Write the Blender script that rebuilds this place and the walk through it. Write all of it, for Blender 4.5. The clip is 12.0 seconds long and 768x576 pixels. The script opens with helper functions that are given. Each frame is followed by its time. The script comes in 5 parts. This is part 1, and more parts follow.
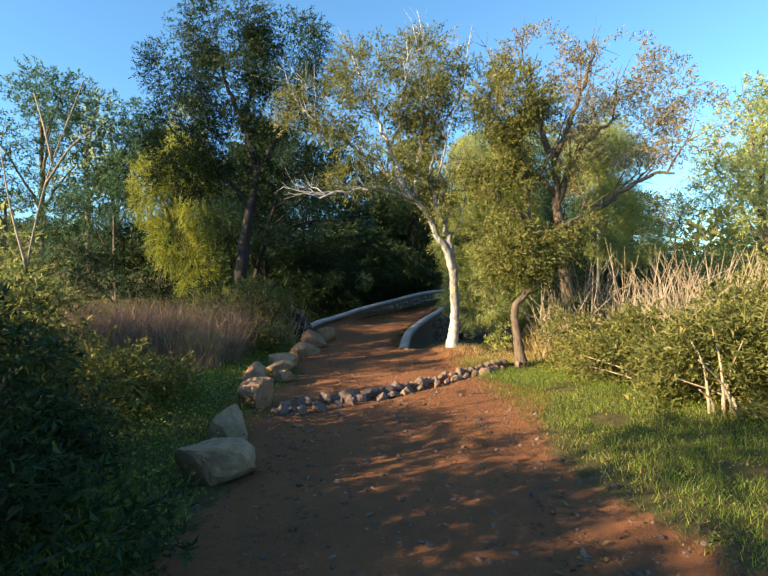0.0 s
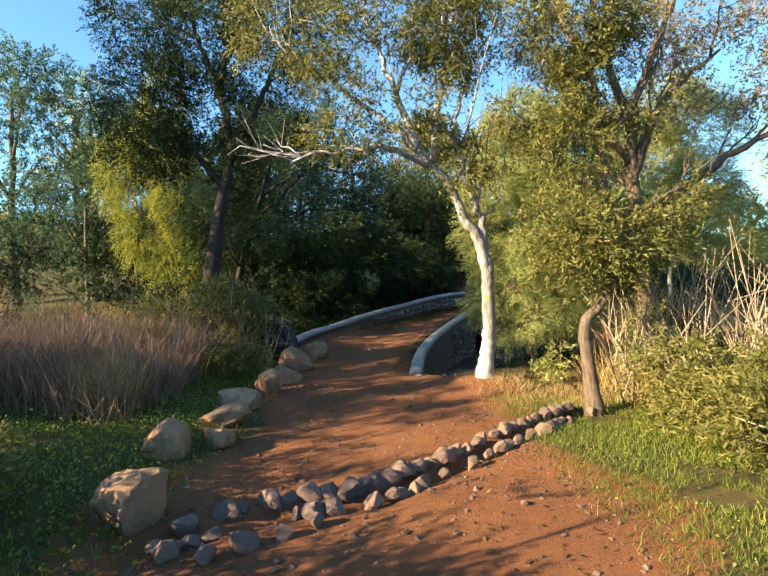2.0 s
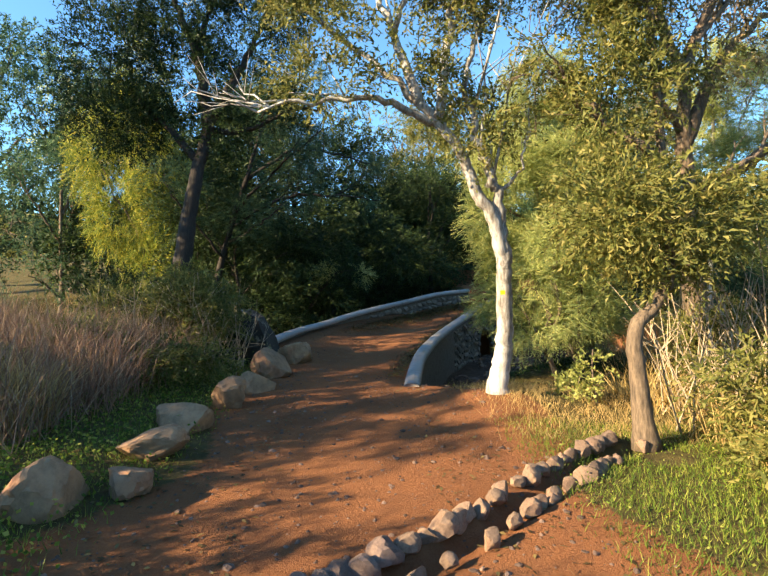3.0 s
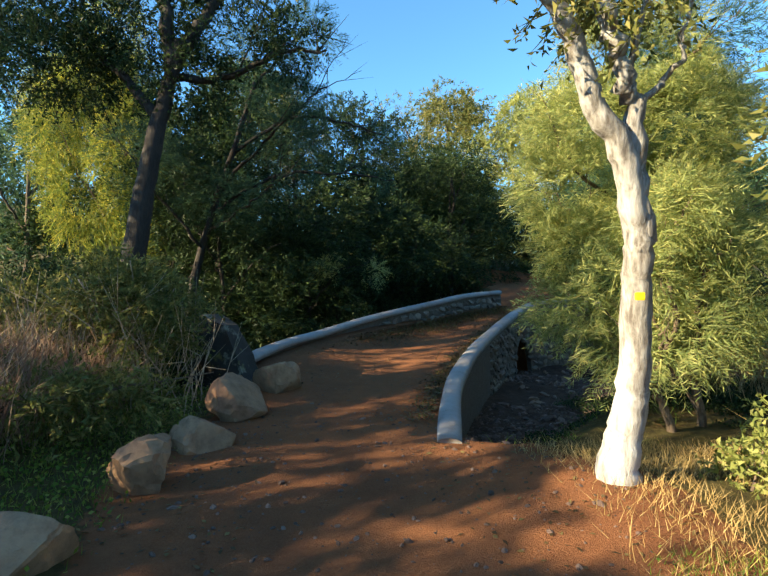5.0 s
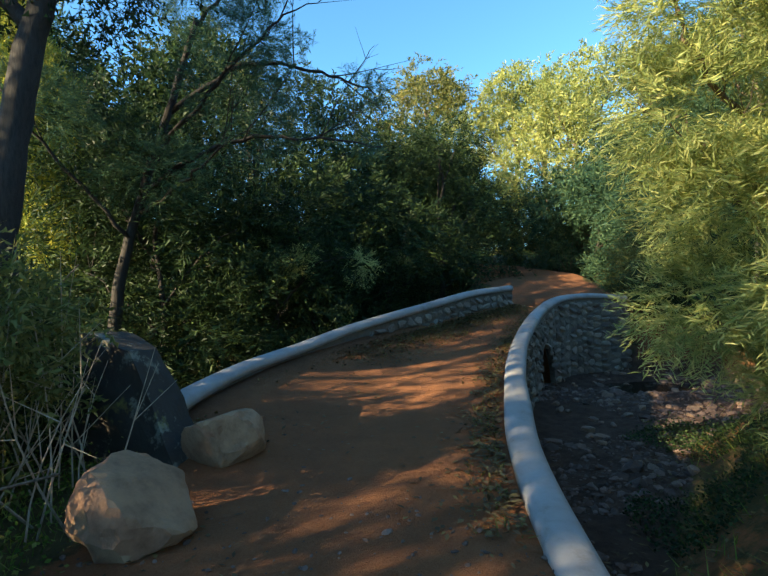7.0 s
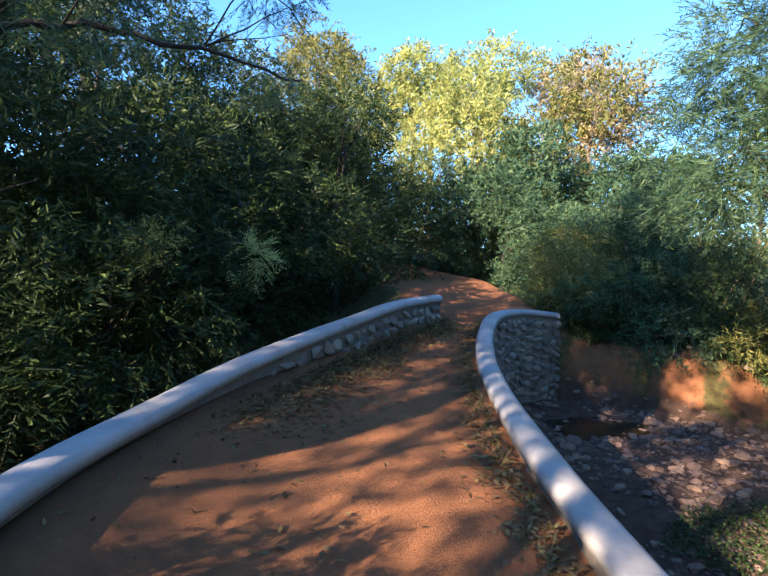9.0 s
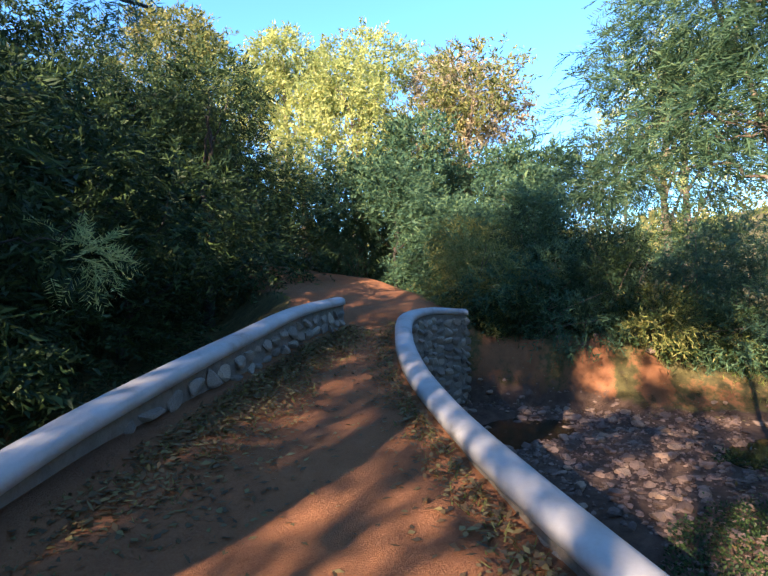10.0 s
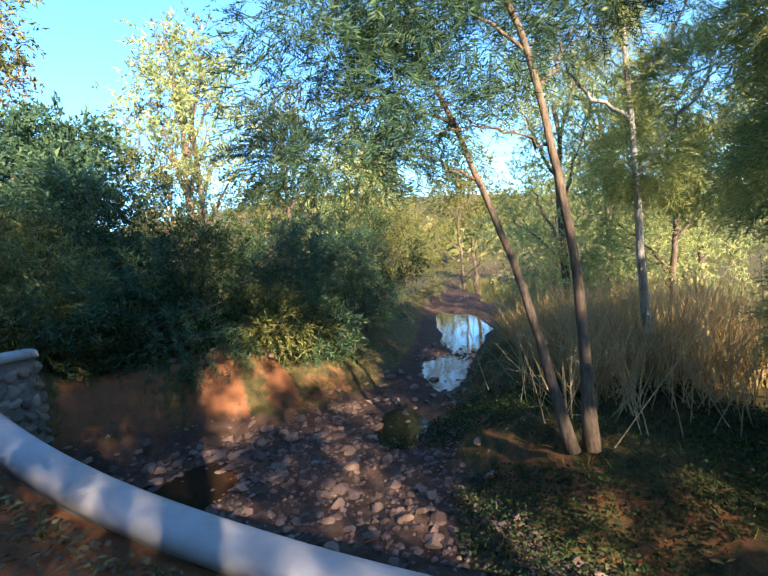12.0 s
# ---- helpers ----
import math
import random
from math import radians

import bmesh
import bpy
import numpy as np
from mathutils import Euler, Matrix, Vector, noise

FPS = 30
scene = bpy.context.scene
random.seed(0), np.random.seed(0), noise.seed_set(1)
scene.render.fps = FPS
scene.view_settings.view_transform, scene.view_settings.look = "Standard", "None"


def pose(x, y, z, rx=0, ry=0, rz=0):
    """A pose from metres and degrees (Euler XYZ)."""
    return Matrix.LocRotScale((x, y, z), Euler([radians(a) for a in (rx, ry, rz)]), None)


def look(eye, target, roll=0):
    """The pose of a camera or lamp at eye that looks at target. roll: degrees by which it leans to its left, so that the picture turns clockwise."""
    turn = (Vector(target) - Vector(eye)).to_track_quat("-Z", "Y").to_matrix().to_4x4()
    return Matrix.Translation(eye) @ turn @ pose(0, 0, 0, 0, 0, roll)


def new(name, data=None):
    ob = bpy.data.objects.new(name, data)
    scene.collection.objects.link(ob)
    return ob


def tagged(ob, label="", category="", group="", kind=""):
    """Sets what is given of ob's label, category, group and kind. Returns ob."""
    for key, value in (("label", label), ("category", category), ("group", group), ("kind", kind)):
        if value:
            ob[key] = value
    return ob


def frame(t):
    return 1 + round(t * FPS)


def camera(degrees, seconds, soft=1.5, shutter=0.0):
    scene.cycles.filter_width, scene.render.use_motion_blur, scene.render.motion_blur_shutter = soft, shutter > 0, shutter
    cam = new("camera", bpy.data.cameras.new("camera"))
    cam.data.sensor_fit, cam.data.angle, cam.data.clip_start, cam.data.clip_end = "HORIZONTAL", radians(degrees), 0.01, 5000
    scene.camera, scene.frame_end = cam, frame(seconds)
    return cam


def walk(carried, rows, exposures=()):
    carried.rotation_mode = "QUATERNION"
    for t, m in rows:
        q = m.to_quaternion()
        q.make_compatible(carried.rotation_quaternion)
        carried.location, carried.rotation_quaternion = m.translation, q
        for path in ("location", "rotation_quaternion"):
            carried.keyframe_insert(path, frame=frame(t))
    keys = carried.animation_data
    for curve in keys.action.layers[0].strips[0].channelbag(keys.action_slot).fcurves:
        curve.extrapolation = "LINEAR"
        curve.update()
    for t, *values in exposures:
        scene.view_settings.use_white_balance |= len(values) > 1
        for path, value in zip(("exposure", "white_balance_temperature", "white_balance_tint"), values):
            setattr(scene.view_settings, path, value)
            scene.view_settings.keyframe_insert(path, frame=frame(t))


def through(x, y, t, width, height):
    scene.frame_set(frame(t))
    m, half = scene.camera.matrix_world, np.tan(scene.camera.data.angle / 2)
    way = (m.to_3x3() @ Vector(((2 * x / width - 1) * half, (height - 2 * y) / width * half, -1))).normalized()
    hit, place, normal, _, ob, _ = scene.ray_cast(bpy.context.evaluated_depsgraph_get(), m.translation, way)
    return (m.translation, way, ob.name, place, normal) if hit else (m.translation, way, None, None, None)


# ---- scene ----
cam = camera(75.0, 12.0, soft=1.5)
PATH = [
    (0.0, (-0.158, -0.217, 1.406), (-0.017, 4.781, 1.444), -2.06),
    (0.5, (-0.105, 0.596, 1.421), (0.012, 5.594, 1.466), -2.13),
    (1.0, (-0.051, 1.375, 1.493), (0.031, 6.374, 1.547), -2.05),
    (1.5, (-0.014, 2.122, 1.509), (0.045, 7.121, 1.568), -2.12),
    (2.0, (0.060, 2.853, 1.497), (0.075, 7.853, 1.539), -1.91),
    (2.5, (0.189, 3.610, 1.441), (0.227, 8.609, 1.462), -1.19),
    (4.5, (0.196, 6.270, 1.409), (0.090, 11.268, 1.441), 0.27),
    (5.0, (0.075, 6.932, 1.414), (-0.024, 11.931, 1.445), -0.14),
    (5.5, (-0.036, 7.504, 1.419), (-0.138, 12.503, 1.472), -0.62),
    (6.0, (-0.161, 8.168, 1.374), (-0.236, 13.167, 1.430), -1.00),
    (6.5, (-0.293, 8.841, 1.369), (-0.318, 13.840, 1.419), -1.18),
    (7.0, (-0.348, 9.508, 1.367), (-0.136, 14.503, 1.406), -1.73),
    (9.0, (-0.802, 12.419, 1.637), (0.793, 17.157, 1.566), 2.08),
    (9.5, (-0.754, 13.151, 1.584), (1.296, 17.711, 1.565), 0.79),
    (10.0, (-0.592, 13.833, 1.576), (2.126, 18.030, 1.558), -1.17),
    (10.5, (-0.393, 14.568, 1.524), (3.181, 18.065, 1.510), -2.99),
    (11.0, (-0.291, 15.244, 1.597), (4.080, 17.670, 1.516), -3.96),
    (11.5, (-0.125, 15.839, 1.663), (4.731, 17.022, 1.508), -5.31),
    (12.0, (-0.003, 16.298, 1.808), (4.981, 16.521, 1.475), -5.79),
]
EXPOSURES = [(0.0, 1.75, 7300, 10), (2.5, 2.05, 7500, 12), (5.0, 1.9, 6900, 6), (7.0, 2.0, 6800, 4), (9.0, 2.5, 6200, 22), (10.5, 2.45, 6200, 22), (12.0, 2.35, 6200, 20)]
walk(cam, [(t, look(eye, target, roll)) for t, eye, target, roll in PATH], EXPOSURES)

# ---- world and sun ----
SUN_FROM = Vector((-0.91, -0.42, 0.0)).normalized()
SUN_ELEV = radians(23)
world = bpy.data.worlds.new("sky")
scene.world = world
world.use_nodes = True
sky = world.node_tree.nodes.new("ShaderNodeTexSky")
sky.sky_type, sky.sun_disc = "NISHITA", False
sky.sun_elevation, sky.sun_rotation = SUN_ELEV, math.atan2(SUN_FROM.x, SUN_FROM.y)
background = world.node_tree.nodes["Background"]
tint = world.node_tree.nodes.new("ShaderNodeMix")
tint.data_type, tint.blend_type = "RGBA", "MULTIPLY"
tint.inputs[0].default_value, tint.inputs[7].default_value = 1.0, (0.62, 0.97, 1.08, 1)
world.node_tree.links.new(sky.outputs[0], tint.inputs[6])
world.node_tree.links.new(tint.outputs[2], background.inputs[0])
sky.dust_density, sky.ozone_density, sky.air_density = 0.15, 3.5, 1.0
background.inputs[1].default_value = 0.1
sun = new("sun", bpy.data.lights.new("sun", "SUN"))
sun.data.energy, sun.data.angle, sun.data.color = 5.0, radians(0.5), (1.0, 0.82, 0.54)
sun_way = Vector((-SUN_FROM.x, -SUN_FROM.y, -math.tan(SUN_ELEV)))
sun.matrix_world = look((-40, -15, 20), Vector((-40, -15, 20)) + sun_way)


# ---- materials ----
def nodes_of(name):
    m = bpy.data.materials.new(name)
    m.use_nodes = True
    t = m.node_tree
    return m, t, t.nodes["Principled BSDF"], t.nodes["Material Output"]


def noise_node(t, scale, detail=6, rough=0.6, coords=None):
    n = t.nodes.new("ShaderNodeTexNoise")
    n.inputs["Scale"].default_value, n.inputs["Detail"].default_value, n.inputs["Roughness"].default_value = scale, detail, rough
    if coords:
        t.links.new(coords, n.inputs["Vector"])
    return n


def ramp_node(t, source, stops):
    r = t.nodes.new("ShaderNodeValToRGB")
    e = r.color_ramp.elements
    while len(e) < len(stops):
        e.new(0.5)
    for k, (at, c) in zip(e, stops):
        k.position, k.color = at, (*c, 1)
    t.links.new(source, r.inputs[0])
    return r


def mix_node(t, fac, a, b, how="MIX"):
    m = t.nodes.new("ShaderNodeMix")
    m.data_type, m.blend_type = "RGBA", how
    for socket, value in ((m.inputs[0], fac), (m.inputs[6], a), (m.inputs[7], b)):
        if isinstance(value, (int, float)):
            socket.default_value = value
        elif isinstance(value, tuple):
            socket.default_value = (*value, 1)
        else:
            t.links.new(value, socket)
    return m.outputs[2]


def bump_node(t, bsdf, height, strength, distance=0.02):
    b = t.nodes.new("ShaderNodeBump")
    b.inputs["Strength"].default_value, b.inputs["Distance"].default_value = strength, distance
    t.links.new(height, b.inputs["Height"])
    t.links.new(b.outputs[0], bsdf.inputs["Normal"])


def place_of(t):
    return t.nodes.new("ShaderNodeNewGeometry").outputs["Position"]


def leaf_material(name, dark, light, warm, through=0.35, rough=0.5):
    m, t, p, out = nodes_of(name)
    geo = t.nodes.new("ShaderNodeNewGeometry")
    r = ramp_node(t, geo.outputs["Random Per Island"], [(0.0, dark), (0.6, light), (1.0, warm)])
    patch = noise_node(t, 0.9, 3, 0.5, geo.outputs["Position"])
    shade = ramp_node(t, patch.outputs[0], [(0.3, (0.6, 0.65, 0.6)), (0.7, (1.15, 1.1, 1.0))])
    c = mix_node(t, 1.0, r.outputs[0], shade.outputs[0], "MULTIPLY")
    t.links.new(c, p.inputs["Base Color"])
    p.inputs["Roughness"].default_value = rough
    p.inputs["Specular IOR Level"].default_value = 0.15
    tr = t.nodes.new("ShaderNodeBsdfTranslucent")
    t.links.new(c, tr.inputs["Color"])
    mix = t.nodes.new("ShaderNodeMixShader")
    mix.inputs[0].default_value = through
    t.links.new(p.outputs[0], mix.inputs[1])
    t.links.new(tr.outputs[0], mix.inputs[2])
    t.links.new(mix.outputs[0], out.inputs[0])
    return m


def bark_material(name, dark, light, pale=None, scale=9.0, cover=(0.42, 0.6)):
    m, t, p, out = nodes_of(name)
    pos = place_of(t)
    stretch = t.nodes.new("ShaderNodeMapping")
    stretch.inputs["Scale"].default_value = (1, 1, 0.22)
    t.links.new(pos, stretch.inputs["Vector"])
    fine = noise_node(t, scale * 4, 8, 0.7, stretch.outputs[0])
    r = ramp_node(t, fine.outputs[0], [(0.35, dark), (0.65, light)])
    c = r.outputs[0]
    if pale:
        big = noise_node(t, scale * 0.5, 5, 0.65, stretch.outputs[0])
        mask = ramp_node(t, big.outputs[0], [(cover[0], (0, 0, 0)), (cover[1], (1, 1, 1))])
        c = mix_node(t, mask.outputs[0], c, pale)
    t.links.new(c, p.inputs["Base Color"])
    p.inputs["Roughness"].default_value = 0.85
    bump_node(t, p, fine.outputs[0], 0.7, 0.02)
    return m


def stone_material(name, a, b, c, scale=7.0, rough=0.85):
    m, t, p, out = nodes_of(name)
    info = t.nodes.new("ShaderNodeObjectInfo")
    geo = t.nodes.new("ShaderNodeNewGeometry")
    tex = t.nodes.new("ShaderNodeTexCoord")
    tone = t.nodes.new("ShaderNodeMath")
    tone.operation = "ADD"
    t.links.new(info.outputs["Random"], tone.inputs[0])
    t.links.new(geo.outputs["Random Per Island"], tone.inputs[1])
    frac = t.nodes.new("ShaderNodeMath")
    frac.operation = "FRACT"
    t.links.new(tone.outputs[0], frac.inputs[0])
    r = ramp_node(t, frac.outputs[0], [(0.0, a), (0.5, b), (1.0, c)])
    n = noise_node(t, scale, 9, 0.7, tex.outputs["Object"])
    spots = ramp_node(t, n.outputs[0], [(0.3, (0.55, 0.52, 0.5)), (0.55, (1, 1, 1)), (0.75, (1.25, 1.2, 1.1))])
    t.links.new(mix_node(t, 1.0, r.outputs[0], spots.outputs[0], "MULTIPLY"), p.inputs["Base Color"])
    p.inputs["Roughness"].default_value = rough
    fine = noise_node(t, scale * 5, 6, 0.7, tex.outputs["Object"])
    bump_node(t, p, fine.outputs[0], 0.5, 0.02)
    return m


def ground_material():
    m, t, p, out = nodes_of("earth")
    pos = place_of(t)
    big = noise_node(t, 0.8, 5, 0.6, pos)
    mid = noise_node(t, 6.0, 8, 0.7, pos)
    fine = noise_node(t, 70.0, 6, 0.75, pos)
    dirt = ramp_node(t, mid.outputs[0], [(0.3, (0.13, 0.047, 0.022)), (0.55, (0.225, 0.083, 0.036)), (0.75, (0.31, 0.13, 0.058))])
    dirt2 = mix_node(t, ramp_node(t, fine.outputs[0], [(0.35, (0, 0, 0)), (0.7, (1, 1, 1))]).outputs[0], dirt.outputs[0], (0.27, 0.13, 0.066))
    dirt3 = mix_node(t, 0.35, dirt2, ramp_node(t, big.outputs[0], [(0.35, (0.12, 0.05, 0.027)), (0.65, (0.28, 0.115, 0.05))]).outputs[0])
    soil = ramp_node(t, mid.outputs[0], [(0.3, (0.05, 0.038, 0.02)), (0.55, (0.1, 0.085, 0.032)), (0.75, (0.18, 0.12, 0.055))])
    bed = ramp_node(t, mid.outputs[0], [(0.3, (0.045, 0.027, 0.02)), (0.55, (0.09, 0.055, 0.04)), (0.75, (0.14, 0.09, 0.068))])
    def mask(name):
        a = t.nodes.new("ShaderNodeAttribute")
        a.attribute_name = name
        j = t.nodes.new("ShaderNodeMath")
        j.operation = "MULTIPLY_ADD"
        j.inputs[1].default_value = 0.9
        t.links.new(mid.outputs[0], j.inputs[0])
        t.links.new(a.outputs["Fac"], j.inputs[2])
        return ramp_node(t, j.outputs[0], [(0.85, (0, 0, 0)), (1.05, (1, 1, 1))]).outputs[0]
    c = mix_node(t, mask("dirt"), soil.outputs[0], dirt3)
    c = mix_node(t, mask("bed"), c, bed.outputs[0])
    t.links.new(c, p.inputs["Base Color"])
    p.inputs["Roughness"].default_value = 0.95
    p.inputs["Specular IOR Level"].default_value = 0.15
    both = mix_node(t, 0.5, mid.outputs[1], fine.outputs[1])
    bump_node(t, p, both, 1.0, 0.06)
    return m


def paint_material():
    m, t, p, out = nodes_of("whitewashed_concrete")
    pos = place_of(t)
    n = noise_node(t, 3.0, 8, 0.7, pos)
    f = noise_node(t, 60.0, 6, 0.7, pos)
    r = ramp_node(t, n.outputs[0], [(0.28, (0.17, 0.14, 0.12)), (0.42, (0.27, 0.255, 0.25)), (0.7, (0.34, 0.33, 0.335))])
    t.links.new(r.outputs[0], p.inputs["Base Color"])
    p.inputs["Roughness"].default_value = 0.75
    bump_node(t, p, f.outputs[0], 0.35, 0.01)
    return m


def water_material():
    m, t, p, out = nodes_of("creek_water")
    p.inputs["Base Color"].default_value = (0.035, 0.025, 0.015, 1)
    p.inputs["Roughness"].default_value = 0.04
    p.inputs["IOR"].default_value = 1.33
    p.inputs["Transmission Weight"].default_value = 0.4
    bump_node(t, p, noise_node(t, 5.0, 3, 0.5, place_of(t)).outputs[0], 0.12, 0.02)
    return m


EARTH, PAINT, WATER = ground_material(), paint_material(), water_material()
LEAF_OLIVE = leaf_material("olive_leaf", (0.08, 0.1, 0.03), (0.19, 0.2, 0.065), (0.32, 0.28, 0.11), 0.42)
# dark green with the wood's deep shade put into the colour, below real foliage
LEAF_DARK_SHADED = leaf_material("dark_shaded_leaf", (0.016, 0.034, 0.018), (0.034, 0.062, 0.026), (0.08, 0.12, 0.04), 0.35)
LEAF_WATTLE = leaf_material("wattle_leaf", (0.22, 0.3, 0.12), (0.43, 0.48, 0.2), (0.62, 0.6, 0.26), 0.55)
LEAF_BLUE = leaf_material("bluegreen_leaf", (0.035, 0.085, 0.06), (0.075, 0.145, 0.09), (0.14, 0.21, 0.1), 0.45)
LEAF_YELLOW = leaf_material("yellow_leaf", (0.2, 0.25, 0.08), (0.38, 0.41, 0.14), (0.5, 0.48, 0.2), 0.5)
LEAF_GOLD = leaf_material("golden_leaf", (0.1, 0.16, 0.04), (0.26, 0.31, 0.06), (0.55, 0.47, 0.09), 0.45)
LEAF_GREY = leaf_material("greyish_leaf", (0.14, 0.125, 0.075), (0.3, 0.24, 0.15), (0.46, 0.36, 0.23))
GRASS = leaf_material("grass_blade", (0.07, 0.14, 0.03), (0.2, 0.29, 0.05), (0.42, 0.42, 0.12), 0.5)
STRAW = leaf_material("dry_straw", (0.36, 0.24, 0.11), (0.55, 0.4, 0.19), (0.7, 0.54, 0.29), 0.4)
RUSTY = leaf_material("rusty_grass", (0.22, 0.125, 0.1), (0.36, 0.23, 0.18), (0.48, 0.36, 0.27), 0.4)
LITTER = leaf_material("leaf_litter", (0.06, 0.04, 0.022), (0.13, 0.08, 0.04), (0.22, 0.17, 0.07), 0.1)
BARK_PALE = bark_material("pale_bark", (0.1, 0.085, 0.075), (0.34, 0.325, 0.31), (0.52, 0.515, 0.52), 8.0, (0.44, 0.66))
# bark tones lowered so that sunlit trunks look shaded
BARK_DARK_SHADED = bark_material("dark_shaded_bark", (0.012, 0.009, 0.008), (0.04, 0.03, 0.024))
BARK_BROWN = bark_material("brown_bark", (0.05, 0.036, 0.026), (0.18, 0.13, 0.09))
STRAW_STEM = bark_material("straw_stem", (0.34, 0.24, 0.12), (0.55, 0.42, 0.22))
BARK_DEAD = bark_material("dead_wood", (0.2, 0.15, 0.1), (0.42, 0.34, 0.25))
ROCK = stone_material("boulder_stone", (0.26, 0.15, 0.085), (0.33, 0.205, 0.12), (0.28, 0.145, 0.085), 2.6)
COBBLE = stone_material("cobble_stone", (0.065, 0.04, 0.032), (0.115, 0.072, 0.057), (0.19, 0.125, 0.1), 9.0)
EDGING = stone_material("edging_rock", (0.15, 0.1, 0.075), (0.22, 0.15, 0.11), (0.28, 0.17, 0.115), 5.0)
PURPLISH = stone_material("purplish_rock", (0.1, 0.068, 0.058), (0.16, 0.11, 0.095), (0.22, 0.15, 0.125), 5.0)
RUBBLE = stone_material("rubble_stone", (0.1, 0.083, 0.068), (0.18, 0.15, 0.122), (0.27, 0.225, 0.18), 9.0)
SLATE = stone_material("lichened_slab", (0.026, 0.022, 0.018), (0.034, 0.029, 0.024), (0.042, 0.036, 0.03), 2.5)
t = SLATE.node_tree
spots = noise_node(t, 5.0, 8, 0.72, place_of(t))
moss = noise_node(t, 2.2, 5, 0.6, place_of(t))
socket = t.nodes["Principled BSDF"].inputs["Base Color"]
base_colour = socket.links[0].from_socket
lichen = mix_node(t, ramp_node(t, spots.outputs[0], [(0.56, (0, 0, 0)), (0.64, (1, 1, 1))]).outputs[0], base_colour, (0.17, 0.165, 0.13))
t.links.new(mix_node(t, ramp_node(t, moss.outputs[0], [(0.6, (0, 0, 0)), (0.68, (1, 1, 1))]).outputs[0], lichen, (0.2, 0.18, 0.04)), socket)
MORTAR = stone_material("dark_mortar", (0.1, 0.085, 0.07), (0.13, 0.11, 0.09), (0.15, 0.125, 0.1), 14.0)
YELLOW = nodes_of("yellow_paint")[0]
YELLOW.node_tree.nodes["Principled BSDF"].inputs["Base Color"].default_value = (0.8, 0.62, 0.02, 1)


# ---- mesh tools ----
def mesh_of(name, verts, faces, material, smooth=False):
    me = bpy.data.meshes.new(name)
    me.from_pydata([tuple(v) for v in verts], [], faces)
    me.materials.append(material)
    if smooth:
        me.polygons.foreach_set("use_smooth", [True] * len(me.polygons))
    me.update()
    return me


def quads_mesh(name, verts, material):
    """A mesh of loose quads or triangles from an array (n, 3 or 4, 3)."""
    n, k = len(verts), verts.shape[1]
    me = bpy.data.meshes.new(name)
    me.vertices.add(k * n)
    me.vertices.foreach_set("co", np.ascontiguousarray(verts, dtype=np.float32).ravel())
    me.loops.add(k * n)
    me.loops.foreach_set("vertex_index", np.arange(k * n, dtype=np.int32))
    me.polygons.add(n)
    me.polygons.foreach_set("loop_start", np.arange(0, k * n, k, dtype=np.int32))
    me.materials.append(material)
    me.update(calc_edges=True)
    return me


def put(name, me, parent=None, label=""):
    ob = new(name, me)
    if parent is not None:
        ob.parent = parent
    return tagged(ob, label=label)


def part(name, bm, material, parent, label=""):
    me = bpy.data.meshes.new(name)
    bm.to_mesh(me)
    bm.free()
    me.materials.append(material)
    return put(name, me, parent, label)


def thing(name, label, category, group="", kind="", at=(0, 0, 0)):
    ob = new(name)
    ob.empty_display_size = 0.1
    ob.location = at
    return tagged(ob, label, category, group, kind)


def unit(v):
    return v / np.maximum(np.linalg.norm(v, axis=-1, keepdims=True), 1e-9)


def smooth_line(points, steps=8):
    """A Catmull-Rom curve through rows of numbers."""
    p = np.array(points, float)
    q = np.vstack([2 * p[0] - p[1], p, 2 * p[-1] - p[-2]])
    out = []
    for k in range(1, len(q) - 2):
        a, b, c, d = q[k - 1], q[k], q[k + 1], q[k + 2]
        for u in np.arange(steps) / steps:
            out.append(0.5 * (2 * b + (c - a) * u + (2 * a - 5 * b + 4 * c - d) * u * u + (3 * b - a - 3 * c + d) * u ** 3))
    out.append(p[-1])
    return np.array(out)


def tube(points, radii, sides=8, rough=0.0, rng=None):
    p = np.array(points, float)
    way = unit(np.gradient(p, axis=0))
    side = np.cross(way, np.array([0.31, 0.87, 0.38]))
    side = unit(side)
    up = np.cross(way, side)
    a = np.arange(sides) * 2 * np.pi / sides
    r = np.array(radii, float)[:, None] * np.ones(sides)
    if rough and rng is not None:
        r = r * (1 + rough * rng.uniform(-1, 1, r.shape))
    v = p[:, None] + r[..., None] * (np.cos(a)[None, :, None] * side[:, None] + np.sin(a)[None, :, None] * up[:, None])
    faces = [(i * sides + j, i * sides + (j + 1) % sides, (i + 1) * sides + (j + 1) % sides, (i + 1) * sides + j) for i in range(len(p) - 1) for j in range(sides)]
    faces.append(tuple(range(sides))[::-1])
    faces.append(tuple((len(p) - 1) * sides + j for j in range(sides)))
    return v.reshape(-1, 3), faces


def join(pieces):
    verts, faces, n = [], [], 0
    for v, f in pieces:
        verts.append(v)
        faces += [tuple(i + n for i in g) for g in f]
        n += len(v)
    return np.vstack(verts), faces


def leaves(base, way, length, width, rng):
    """Pointed leaf quads from base points along ways."""
    n = len(base)
    side = unit(np.cross(way, rng.normal(size=(n, 3)))) * width * rng.uniform(0.7, 1.3, (n, 1)) / 2
    step = way * length * rng.uniform(0.7, 1.3, (n, 1))
    mid = base + step * 0.45
    return np.stack([base, mid + side, base + step, mid - side], 1)


